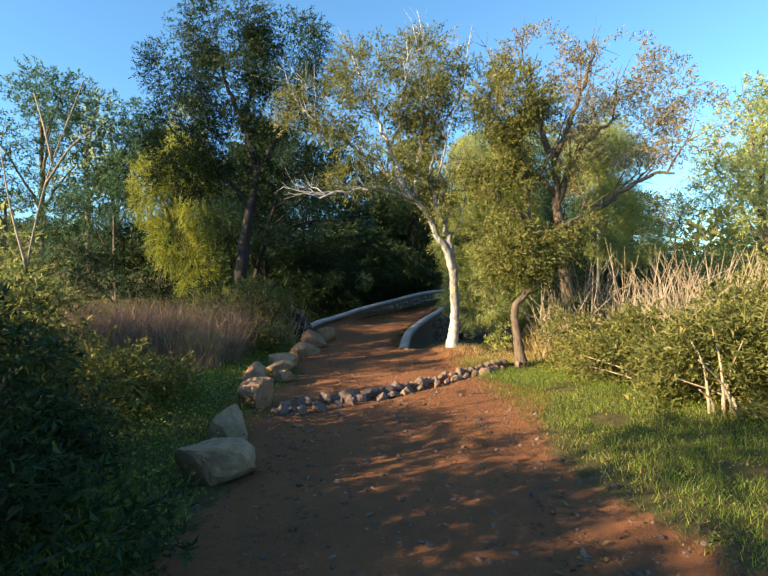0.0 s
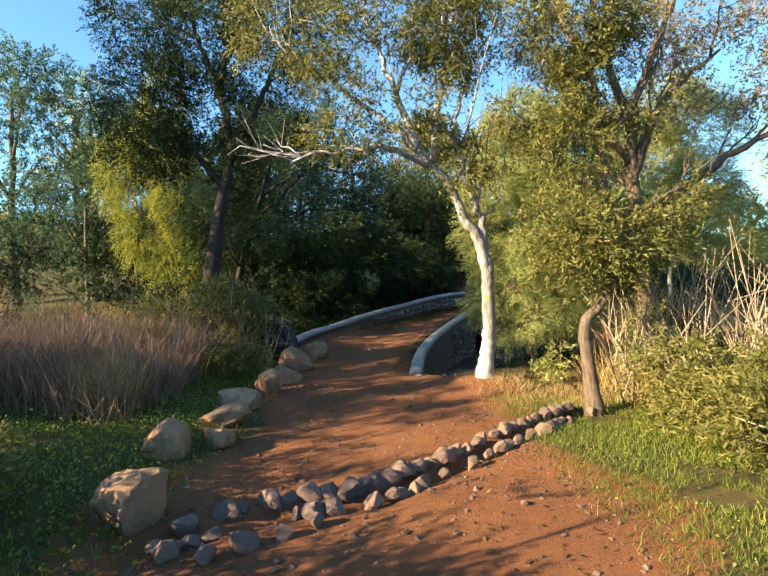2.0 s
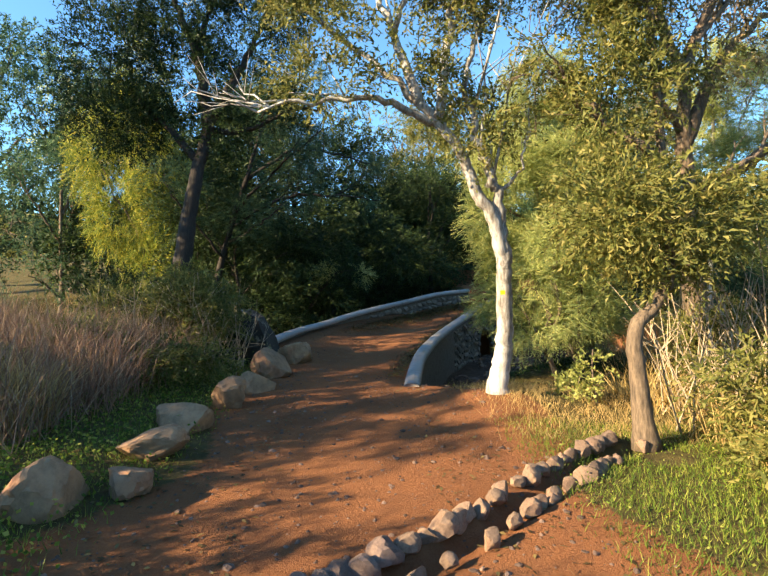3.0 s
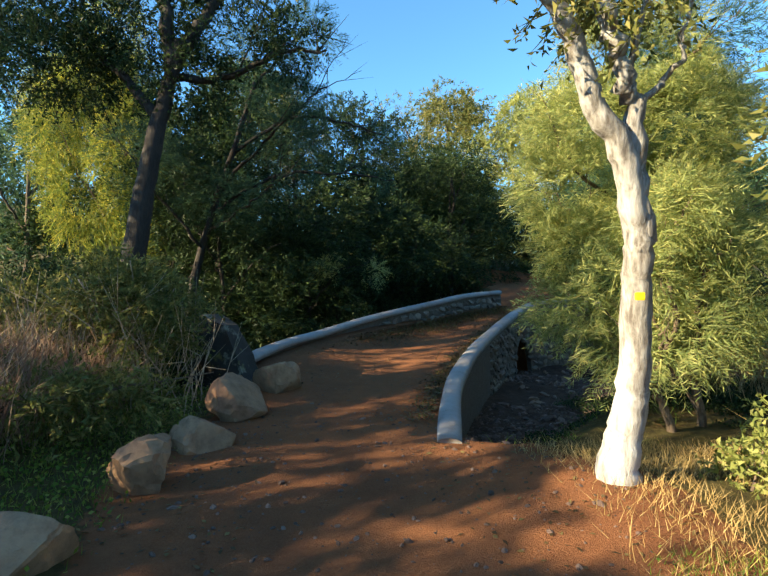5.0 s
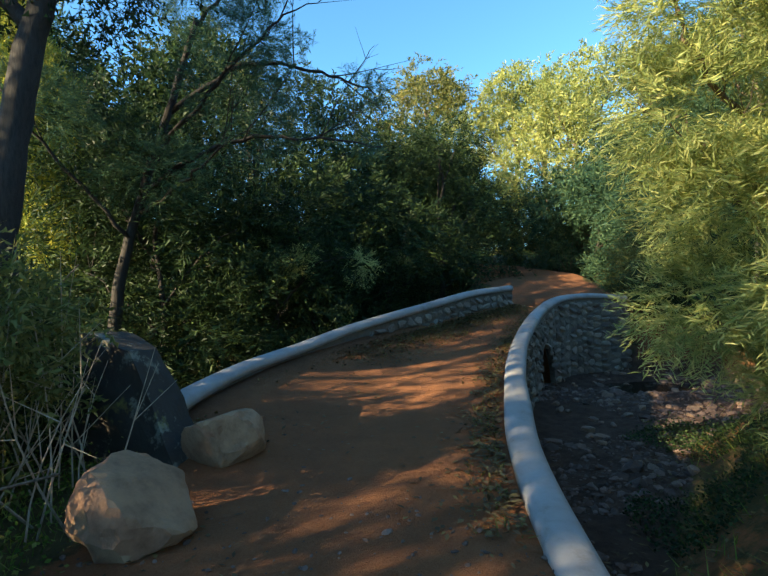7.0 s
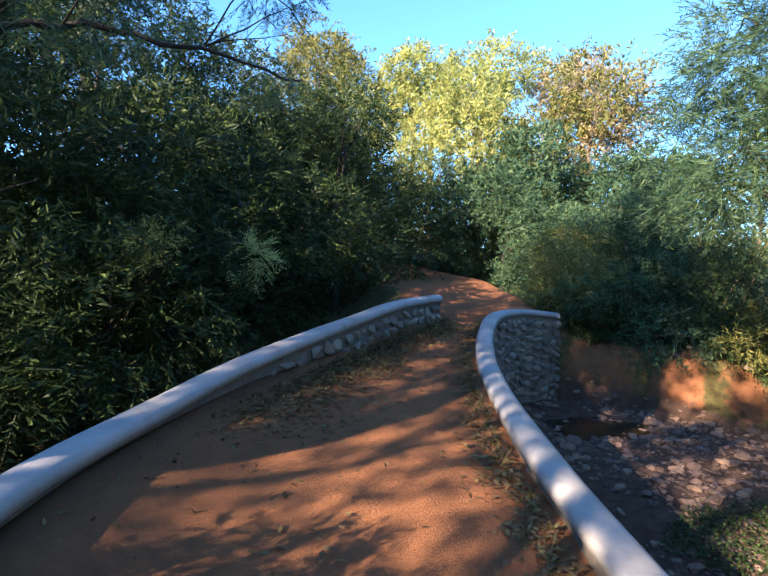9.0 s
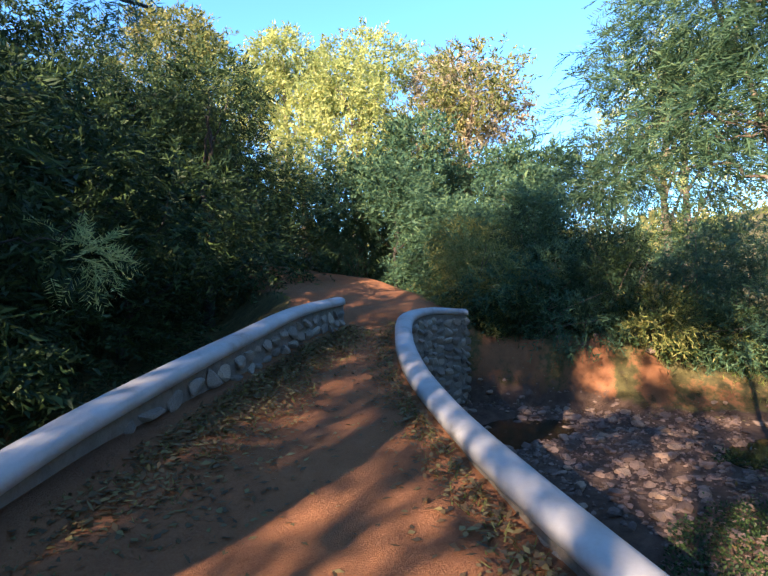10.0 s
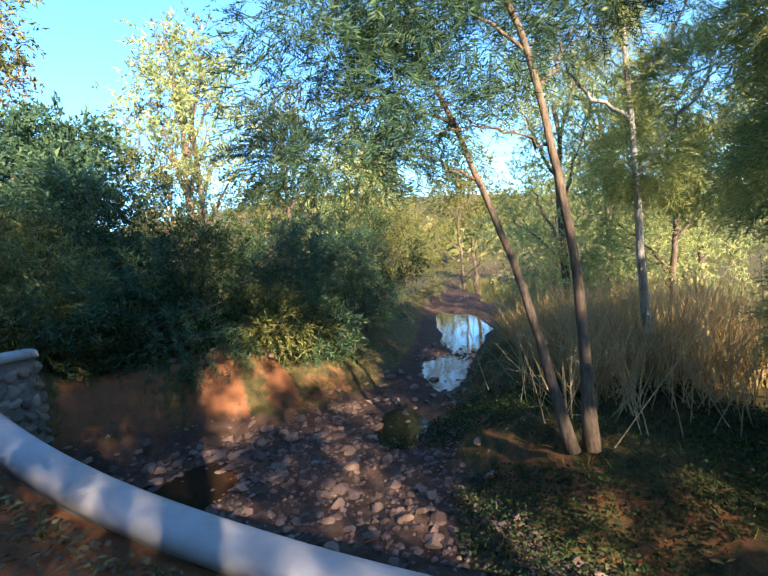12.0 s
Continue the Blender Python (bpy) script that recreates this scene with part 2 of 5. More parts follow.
def lumpy(p, scale, shift):
    q = p * scale + shift
    return np.sin(q[:, 0] * 1.7 + np.sin(q[:, 1] * 1.3)) + np.sin(q[:, 1] * 1.9 + np.sin(q[:, 2] * 1.1)) + np.sin(q[:, 2] * 2.1 + np.sin(q[:, 0] * 1.5))


def sprays(blobs, count, style, rng, gaps=-0.3):
    """Leaf quads of a crown: twigs inside ellipsoids (x, y, z, rx, ry, rz), each with its leaves."""
    twig, per, length, width, droop, spread = style[:6]
    b = np.array(blobs, float)
    weight = np.prod(b[:, 3:], axis=1) ** 0.75
    pick = rng.choice(len(b), int(count * 1.5), p=weight / weight.sum())
    d = unit(rng.normal(size=(len(pick), 3)))
    p = b[pick, :3] + d * b[pick, 3:] * rng.uniform(0.2, 1.0, (len(pick), 1)) ** 0.45
    keep = lumpy(p, 2.2, rng.uniform(0, 9, 3)) > gaps
    p, d = p[keep][:count], d[keep][:count]
    way = unit(d + rng.normal(scale=0.55, size=d.shape) + np.array([0, 0, droop]))
    k = (np.arange(per) + 0.5) / per
    base = p[:, None] + way[:, None] * twig * k[None, :, None]
    base[..., 2] -= 0.25 * twig * (k ** 2)[None]
    if len(style) > 6:
        flat = unit(np.cross(way, rng.normal(scale=0.5, size=way.shape) + np.array([0, 0, 1.0])))
        rank = np.where(np.arange(per) % 2, 1.0, -1.0)
        out = unit(way[:, None] * 0.75 + flat[:, None] * rank[None, :, None] + rng.normal(scale=0.18, size=base.shape))
    else:
        out = unit(rng.normal(size=base.shape) * spread + way[:, None] * (1 - 0.3 * spread))
    foot, tip = base.reshape(-1, 3), out.reshape(-1, 3)
    flank = unit(np.cross(tip, rng.normal(size=tip.shape))) * width * rng.uniform(0.6, 1.2, (len(tip), 1))
    tip = tip * length * rng.uniform(0.6, 1.35, (len(tip), 1))
    q = np.stack([foot, foot + tip * 0.45 + flank, foot + tip], 1)
    side = unit(np.cross(way, rng.normal(size=way.shape))) * 0.006
    stem = np.stack([p - side, p + side, p + way * twig], 1)
    return np.concatenate([q, stem])


WATTLE = (0.3, 22, 0.085, 0.011, -0.12, 0.85, "feather")
BROAD = (0.3, 12, 0.07, 0.024, -0.05, 0.8)


def tree(name, label, base, trunk, radius, limbs, blobs, count, style, bark, leaf, seed, gaps=-0.3, sub=3, crown_label=""):
    """trunk: points; limbs: lists of points with a first radius; blobs: ellipsoids of the crown."""
    rng = np.random.default_rng(seed)
    root = thing(name, label, "tree", at=base)
    o = np.array(base, float)
    line = smooth_line(np.array(trunk, float) - o, 6)
    s = np.linspace(0, 1, len(line))
    line[1:-1] += rng.normal(scale=radius * 0.06, size=line[1:-1].shape)
    rad = radius * (1 - 0.6 * s) * (1 + 0.7 * np.exp(-s * 14))
    v, f = tube(line, rad, 12, 0.07, rng)
    put("trunk", mesh_of("trunk", v, f, bark, True), root)
    tips = []
    for first, pts in limbs:
        l = smooth_line(np.array(pts, float) - o, 6)
        l[1:] += rng.normal(scale=0.025, size=l[1:].shape)
        pieces = [tube(l, np.linspace(first, first * 0.25, len(l)), 7, 0.06, rng)]
        for _ in range(sub):
            k = rng.integers(len(l) // 3, len(l))
            way = unit(unit(l[-1] - l[0]) + rng.normal(scale=0.5, size=3) + np.array([0, 0, 0.55]))
            ln = np.linalg.norm(l[-1] - l[0]) * rng.uniform(0.25, 0.5)
            m = l[k] + way * ln * np.linspace(0, 1, 6)[:, None] + rng.normal(scale=0.04, size=(6, 3)) * np.linspace(0, 1, 6)[:, None]
            r = first * 0.27
            pieces.append(tube(m, np.linspace(r, r * 0.25, 6), 5))
            for _ in range(2):
                w2 = unit(way + rng.normal(scale=0.8, size=3))
                m2 = m[3] + w2 * ln * 0.6 * np.linspace(0, 1, 4)[:, None]
                pieces.append(tube(m2, np.linspace(r * 0.4, r * 0.12, 4), 4))
        v, f = join(pieces)
        put("limb", mesh_of("limb", v, f, bark, True), root)
    b = np.array(blobs, float)
    b[:, :3] -= o
    put("crown", quads_mesh("crown", sprays(b, count, style, rng, gaps), leaf), root, crown_label)
    return root


def auto_tree(name, label, base, height, width, count, style, bark, leaf, seed, low=0.25, lean=(0, 0), gaps=-0.3):
    """A tree of its own making: bent trunk, five to seven limbs and lumps of foliage."""
    rng = np.random.default_rng(seed)
    x, y, z = base
    n = 6
    trunk = [(x + lean[0] * (k / n) ** 1.5 * height + rng.normal(scale=0.05), y + lean[1] * (k / n) ** 1.5 * height + rng.normal(scale=0.05), z - 0.15 + height * 0.8 * k / n) for k in range(n + 1)]
    limbs, blobs = [], []
    for k in range(7):
        h = low + (0.95 - low) * (k + 0.5) / 7
        i = min(n - 1, int(h * n / 0.8 * 0.75))
        a = rng.uniform(0, 6.28)
        out = width * 0.5 * (1 - 0.55 * abs(h - 0.5) * 2) * rng.uniform(0.55, 1.0)
        cx, cy, cz = trunk[i][0] + math.cos(a) * out, trunk[i][1] + math.sin(a) * out, z + h * height
        limbs.append((0.02 * height * 0.35, [trunk[i], ((trunk[i][0] + cx) / 2, (trunk[i][1] + cy) / 2, (trunk[i][2] + cz) / 2 + 0.1), (cx, cy, cz)]))
        r = width * rng.uniform(0.22, 0.34)
        blobs.append((cx, cy, cz, r, r, r * rng.uniform(0.55, 0.8)))
    blobs.append((*trunk[-1][:2], z + height * 0.88, width * 0.24, width * 0.24, height * 0.12))
    return tree(name, label, base, trunk, 0.016 * height, limbs, blobs, count, style, bark, leaf, seed, gaps, 2)


def shrub(name, label, base, blobs, count, style, leaf, seed, stems=7, bark=None, gaps=-0.6):
    rng = np.random.default_rng(seed)
    root = thing(name, label, "shrub", at=base)
    o = np.array(base, float)
    b = np.array(blobs, float)
    b[:, :3] -= o
    for k in range(stems):
        c = b[k % len(b)]
        end = c[:3] + rng.normal(scale=0.5, size=3) * c[3:] + np.array([0, 0, c[5] * 0.3])
        foot = rng.normal(scale=0.12, size=3) * np.array([1, 1, 0]) + np.array([0, 0, -0.08])
        m = smooth_line([foot, foot * 0.4 + end * 0.6 * np.array([0.6, 0.6, 1.0]), end], 4)
        v, f = tube(m, np.linspace(0.018, 0.006, len(m)), 5)
        put("stem", mesh_of("stem", v, f, bark or BARK_BROWN, True), root)
    put("foliage", quads_mesh("foliage", sprays(b, count, style, rng, gaps), leaf), root)
    return root


def rock_mesh(name, seed, material, detail=3, flat=0.75, cuts=9):
    rng = np.random.default_rng(seed)
    bm = bmesh.new()
    bmesh.ops.create_icosphere(bm, subdivisions=detail, radius=1.0)
    planes = [(Vector(unit(rng.normal(size=3))), rng.uniform(0.36, 0.7)) for _ in range(cuts)]
    shift = Vector(rng.uniform(0, 50, 3))
    for v in bm.verts:
        for n, d in planes:
            over = v.co.dot(n) - d
            if over > 0:
                v.co -= n * over * 0.88
        v.co *= 1 + 0.12 * noise.noise(v.co * 1.6 + shift) + 0.07 * noise.noise(v.co * 5.0 + shift) + 0.035 * noise.noise(v.co * 13.0 + shift)
        v.co.z *= flat
    for g in bm.faces:
        g.smooth = detail > 2
    bm.normal_update()
    for e in bm.edges:
        e.smooth = e.calc_face_angle(0.0) < 0.33
    me = bpy.data.meshes.new(name)
    bm.to_mesh(me)
    bm.free()
    me.materials.append(material)
    return me


# ---- lie of the land ----
TRAIL = np.array([(0.2, -60, -1.0), (0.1, -8, -0.1), (0.1, 0, 0.0), (0.0, 6, 0.0), (-0.1, 9, 0.0), (-0.3, 11, 0.03), (-0.5, 13, 0.1), (-0.25, 15, 0.22), (0.2, 16, 0.3), (0.65, 17, 0.4), (1.4, 18, 0.52), (2.1, 19, 0.68), (3.05, 20, 0.88), (3.8, 21, 1.03), (4.5, 23, 1.45), (4.9, 25.5, 1.85), (4.2, 29, 2.3), (1.0, 34, 3.0)])
BED = np.array([(1.2, 12.3), (2.4, 13.9), (3.5, 15.4), (5.5, 16.0), (8.0, 15.7), (12, 14.7), (20, 12.2), (45, 6), (45, 11), (20, 15.6), (12, 16.2), (8.8, 16.9), (7.3, 18.4), (6.7, 19.6), (5.75, 20.9), (4.0, 20.7), (2.0, 21.0), (-1.0, 20.8), (-5, 22), (-12, 25), (-12, 21), (-5, 18), (-2.6, 16.2), (-1.9, 15.0), (0.0, 14.6)])
POOLS = [(5.3, 19.0, 1.0, 0.6), (6.9, 16.5, 0.8, 0.4), (10.0, 15.7, 1.8, 0.5), (15, 14.7, 4.0, 0.8), (28, 11.5, 12.0, 1.6)]
WATER_Z = -0.66


DITCH = [(-1.45, 5.95), (-1.15, 6.05), (-0.8, 6.3), (-0.35, 6.45), (0.0, 6.6), (0.4, 6.95), (0.75, 7.3), (1.2, 7.78), (1.75, 8.3), (2.4, 8.85)]


def line_far(x, y, pts):
    best = np.full(x.shape, 1e9)
    for a, b in zip(np.array(pts[:-1]), np.array(pts[1:])):
        d = b - a
        u = np.clip(((x - a[0]) * d[0] + (y - a[1]) * d[1]) / (d @ d), 0, 1)
        best = np.minimum(best, np.hypot(x - a[0] - u * d[0], y - a[1] - u * d[1]))
    return best


def trail_near(x, y):
    """Distance to the trail's centre line and its height there."""
    best, z = np.full(x.shape, 1e9), np.zeros(x.shape)
    for a, b in zip(TRAIL[:-1], TRAIL[1:]):
        d = b[:2] - a[:2]
        u = np.clip(((x - a[0]) * d[0] + (y - a[1]) * d[1]) / (d @ d), 0, 1)
        r = np.hypot(x - a[0] - u * d[0], y - a[1] - u * d[1])
        hit = r < best
        best, z = np.where(hit, r, best), np.where(hit, a[2] + u * (b[2] - a[2]), z)
    return best, z


def outside_bed(x, y):
    """Distance from the creek's bed, negative inside."""
    far, inside = np.full(x.shape, 1e9), np.zeros(x.shape, bool)
    for a, b in zip(BED, np.roll(BED, -1, 0)):
        d = b - a
        u = np.clip(((x - a[0]) * d[0] + (y - a[1]) * d[1]) / (d @ d), 0, 1)
        far = np.minimum(far, np.hypot(x - a[0] - u * d[0], y - a[1] - u * d[1]))
        cross = (a[1] > y) != (b[1] > y)
        with np.errstate(divide="ignore", invalid="ignore"):
            inside ^= cross & (x < (b[0] - a[0]) * (y - a[1]) / (b[1] - a[1]) + a[0])
    return np.where(inside, -far, far)


def step(v, a, b):
    u = np.clip((v - a) / (b - a), 0, 1)
    return u * u * (3 - 2 * u)


def rolling(x, y):
    return 0.5 * np.sin(x * 0.9 + 1.3 * np.sin(y * 0.7)) + 0.5 * np.sin(y * 1.1 + 1.1 * np.sin(x * 0.8 + 2))


def land(x, y):
    x, y = np.asarray(x, float), np.asarray(y, float)
    near, zt = trail_near(x, y)
    left = x < -0.8 + 0.1 * np.maximum(y - 14, 0)
    zs = np.where(left, 0.12 + 0.35 * step(-x, 2, 6) + 0.03 * np.maximum(-x - 6, 0), 0.0 - 0.12 * step(x, 3, 7))
    far_side = step(x, 4.6, 6.2) * step(y, 17.6, 19.4)
    zs = zs + 0.55 * far_side * (1 - step(x, 11, 16))
    zs = zs + np.maximum(y - 19.5, 0) * 0.075 * (1 - step(y, 30, 80)) + 1.6 * step(y, 20, 40)
    zs = zs + 22 * step(np.hypot(x, y - 10), 45, 190) * (0.6 + 0.4 * np.sin(np.arctan2(y, x) * 3 + 1))
    zs = zs + 0.05 * rolling(x * 1.3, y * 1.3) * step(near, 1.0, 3.0)
    half = 1.25 + 0.5 * step(-y, -5, 2)
    z = zt + (zs - zt) * step(near, half, half + 1.6)
    bed = outside_bed(x, y)
    low = -0.58 + 0.035 * rolling(x * 2.6, y * 2.6) + 0.02 * rolling(x * 7, y * 6)
    for px, py, pa, pb in POOLS:
        low = low - 0.2 * np.exp(-(((x - px) / pa) ** 2 + ((y - py) / pb) ** 2))
    z = low + (z - low) * step(bed, -0.1, 0.9 - 0.5 * far_side)
    z = z + 0.012 * rolling(x * 4, y * 4)
    z = z + (0.13 * rolling(x * 3.1, y * 2.7) + 0.1 * rolling(x * 7.3 + 1, y * 8.1)) * np.exp(-((bed - 0.55) / 0.45) ** 2) * step(near, 2.0, 2.8) * step(y, 13, 14.5)
    z = z + 0.2 * np.exp(-((x - 1.5) ** 2 + (y - 10.25) ** 2) / 0.6)
    z = z - 0.11 * np.exp(-(line_far(x, y, DITCH) / 0.1) ** 2)
    z = z + 0.08 * np.exp(-((np.hypot(x + 2.3, (y - 7.6) * 0.7)) ** 2) / 0.5)
    return z


def ground_z(x, y):
    return float(land(np.array([x]), np.array([y]))[0])


def axis(lo, hi, fine, far, grow=1.25):
    out = list(np.arange(lo, hi + fine / 2, fine))
    s, v = fine, out[-1]
    while v < far:
        s = min(s * grow, 40)
        v += s
        out.append(v)
    s, v = fine, out[0]
    while v > -far:
        s = min(s * grow, 40)
        v -= s
        out.insert(0, v)
    return np.array(out)


gx, gy = axis(-4, 10, 0.14, 420), axis(-0.5, 23, 0.14, 420)
GX, GY = np.meshgrid(gx, gy)
GZ = land(GX.ravel(), GY.ravel())
rows, cols = GX.shape
i = (np.arange(rows - 1)[:, None] * cols + np.arange(cols - 1)[None]).ravel()
me = mesh_of("ground", np.stack([GX.ravel(), GY.ravel(), GZ], 1), np.stack([i, i + 1, i + cols + 1, i + cols], 1).tolist(), EARTH, True)
near, _ = trail_near(GX.ravel(), GY.ravel())
xx, yy = GX.ravel(), GY.ravel()
widen = 1.35 + 0.25 * np.sin(yy * 1.3) + 0.4 * step(-yy, -8.5, -6) * step(yy, 5, 6.5) + 1.0 * np.exp(-((xx - 1.3) ** 2 + (yy - 9.2) ** 2) / 1.2)
dirt = 1 - step(near, widen - 0.25, widen + 0.55)
bare = np.clip(1.0 - np.abs(outside_bed(xx, yy) - 0.4) * 2.2, 0, 0.38) + 0.1 * rolling(xx * 2, yy * 2)
far_bank = step(xx, 4.8, 6.0) * step(yy, 17.6, 18.8) * (1 - step(xx, 10, 12))
bare = np.maximum(bare, far_bank * (0.62 + 0.38 * rolling(xx * 5.5, yy * 5.1)) * np.clip(1.3 - np.abs(outside_bed(xx, yy) - 0.25) * 1.6, 0, 1))
bedmask = 1 - step(outside_bed(xx, yy), -0.2, 0.35)
for key, values in (("dirt", np.maximum(dirt, bare)), ("bed", bedmask)):
    layer = me.attributes.new(key, "FLOAT", "POINT")
    layer.data.foreach_set("value", values.astype(np.float32))
tagged(put("ground", me), "reddish earth footpath with grassy banks and creek bed", "ground", kind="structure")

water_pts = [(x, y) for x, y in BED]
bm = bmesh.new()
bm.faces.new([bm.verts.new((x, y, WATER_Z)) for x, y in water_pts])
ob = part("water", bm, WATER, None)
tagged(ob, "shallow still brown creek water reflecting the sky", "water", kind="structure")

# ---- bridge ----
RIGHT = smooth_line([(0.57, 11.45, 0.09), (0.69, 12.45, 0.18), (0.83, 13.27, 0.29), (1.04, 14.06, 0.385), (1.3, 14.96, 0.46), (1.63, 15.95, 0.54), (2.03, 17.0, 0.64), (2.5, 18.05, 0.78), (3.06, 19.03, 0.98), (3.79, 19.97, 1.16), (4.67, 20.54, 1.2), (5.66, 20.82, 1.13)], 8)
LEFT = smooth_line([(-2.07, 13.44, 0.48), (-1.94, 14.43, 0.55), (-1.7, 15.38, 0.62), (-1.23, 16.25, 0.71), (-0.61, 17.1, 0.87), (0.13, 17.93, 1.02), (0.95, 18.79, 1.17), (1.86, 19.66, 1.34), (2.89, 20.47, 1.43)], 8)
COPING_W, COPING_H = 0.235, 0.11
bridge = thing("footbridge", "low rubble stone footbridge with whitewashed curving parapets", "bridge", at=(1, 16, 0))
B0 = np.array([1.0, 16.0, 0.0])


def flat_normal(line):
    w = np.gradient(line[:, :2], axis=0)
    w = unit(w)
    return np.stack([w[:, 1], -w[:, 0], np.zeros(len(w))], 1)


def coping(line, name):
    n = flat_normal(line)
    a = np.linspace(0, np.pi, 9)
    prof = np.stack([np.cos(a) * COPING_W / 2, np.sin(a) ** 0.8 * COPING_H * 0.55 + COPING_H * 0.45], 1)
    prof = np.vstack([[COPING_W / 2, 0], prof, [-COPING_W / 2, 0]])
    k = len(prof)
    top = line - B0 - np.array([0, 0, COPING_H])
    wob = 1 + 0.03 * np.sin(np.arange(len(line)) * 0.37)
    v = top[:, None] + n[:, None] * prof[None, :, :1] * wob[:, None, None] + np.array([0, 0, 1.0]) * prof[None, :, 1:2]
    f = [(i * k + j, i * k + (j + 1) % k, (i + 1) * k + (j + 1) % k, (i + 1) * k + j) for i in range(len(line) - 1) for j in range(k)]
    f += [tuple(range(k)), tuple((len(line) - 1) * k + j for j in range(k))[::-1]]
    return put(name, mesh_of(name, v.reshape(-1, 3), f, PAINT, True), bridge, "smooth whitewashed rounded concrete coping")


def arch(y, mid, half, crown):
    """Underside of the masonry along the bridge."""
    u = (y - mid) / half
    return np.where(np.abs(u) < 1, -1.15 + (crown + 1.15) * np.sqrt(np.maximum(0, 1 - u * u)), -1.15)


def parapet(line, name, mid, half, crown):
    n = flat_normal(line) * (COPING_W / 2 - 0.035)
    lo = arch(line[:, 1], mid, half, crown)
    lo = np.minimum(lo, line[:, 2] - COPING_H - 0.03)
    k = 4
    top = line[:, 2] - COPING_H + 0.01
    v = np.stack([np.c_[line[:, :2] + n[:, :2], lo], np.c_[line[:, :2] + n[:, :2], top], np.c_[line[:, :2] - n[:, :2], top], np.c_[line[:, :2] - n[:, :2], lo]], 1) - B0
    f = [(i * k + j, (i + 1) * k + j, (i + 1) * k + (j + 1) % k, i * k + (j + 1) % k) for i in range(len(line) - 1) for j in range(k)]
    f += [(0, 1, 2, 3), tuple((len(line) - 1) * k + j for j in (3, 2, 1, 0))]
    return put(name, mesh_of(name, v.reshape(-1, 3), f, MORTAR), bridge, "mortared rubble stone parapet wall")


ARCH_R, ARCH_L = (19.1, 0.55, 0.3), (19.6, 0.55, 0.36)
coping(RIGHT, "coping")
coping(LEFT, "coping")
wall_right = parapet(RIGHT, "parapet", *ARCH_R)
wall_left = parapet(LEFT, "parapet", *ARCH_L)

# deck of packed earth between the parapets
s = np.linspace(0, 1, 40)
rl = RIGHT[(RIGHT[:, 1] > 11.9) & (RIGHT[:, 0] < 4.2)]
ll = np.vstack([[(-2.0, 12.1, 0), (-2.05, 12.8, 0)], LEFT])
ri = np.stack([np.interp(s, np.linspace(0, 1, len(rl)), rl[:, c]) for c in range(2)], 1)
li = np.stack([np.interp(s, np.linspace(0, 1, len(ll)), ll[:, c]) for c in range(2)], 1)
across = 9
grid = li[:, None] + (ri - li)[:, None] * np.linspace(0.02, 0.98, across)[None, :, None]
_, gz = trail_near(grid[..., 0].ravel(), grid[..., 1].ravel())
u = np.tile(np.linspace(-1, 1, across), len(s))
along = np.repeat(s, across)
lz = np.interp(along, np.linspace(0, 1, len(ll)), np.r_[0.1, 0.1, LEFT[:, 2]])
rz = np.interp(along, np.linspace(0, 1, len(rl)), rl[:, 2])
edge = np.where(u < 0, lz - 0.15 - 0.24 * step(along, 0.35, 0.9), rz - 0.3)
tz = gz + np.maximum(edge - gz, 0) * np.abs(u) ** 2.2 * step(grid[..., 1].ravel(), 12.6, 14.2) + 0.012 * rolling(grid[..., 0].ravel() * 4, grid[..., 1].ravel() * 4) + 0.02 * step(grid[..., 1].ravel(), 11.9, 13.0) - 0.012
top = np.c_[grid.reshape(-1, 2), tz]
under = arch(grid[..., 1].ravel() - np.tile(np.linspace(0.6, 0, across), len(s)), ARCH_R[0], 0.55, 0.3)
bot = np.c_[grid.reshape(-1, 2), np.minimum(under, tz - 0.12)]
nq = len(top)
f = []
for i in range(len(s) - 1):
    for j in range(across - 1):
        a = i * across + j
        f.append((a, a + 1, a + across + 1, a + across))
        f.append((nq + a, nq + a + across, nq + a + across + 1, nq + a + 1))
    for j in (0, across - 1):
        a = i * across + j
        f.append((a, a + across, nq + a + across, nq + a))
for i in (0, len(s) - 1):
    for j in range(across - 1):
        a = i * across + j
        f.append((a, nq + a, nq + a + 1, a + 1))
me = mesh_of("deck", np.vstack([top, bot]) - B0, f, EARTH, True)
for key, value in (("dirt", 1.0), ("bed", 0.0)):
    layer = me.attributes.new(key, "FLOAT", "POINT")
    layer.data.foreach_set("value", np.full(len(me.vertices), value, np.float32))
put("deck", me, bridge, "packed reddish earth deck")

# ---- boulders and edging stones ----
ROCKS = [rock_mesh("boulder", 10 + k, ROCK, 4, 0.82, 7) for k in range(5)]
BOULDERS = [(-1.4, 3.68, 0.32, 0.28, 0.26, 20), (-1.58, 4.75, 0.21, 0.2, 0.3, 60), (-1.62, 6.22, 0.29, 0.27, 0.27, 10), (-1.93, 7.5, 0.31, 0.25, 0.27, 75), (-1.64, 7.85, 0.26, 0.18, 0.17, 120), (-1.78, 8.55, 0.3, 0.21, 0.19, 15), (-1.85, 9.4, 0.36, 0.28, 0.27, 5), (-1.72, 10.45, 0.29, 0.26, 0.29, 70), (-1.62, 11.35, 0.26, 0.25, 0.25, 15), (-1.56, 12.3, 0.37, 0.3, 0.36, 35), (-1.42, 13.3, 0.32, 0.25, 0.32, 20), (-1.45, 14.1, 0.24, 0.14, 0.13, 0)]
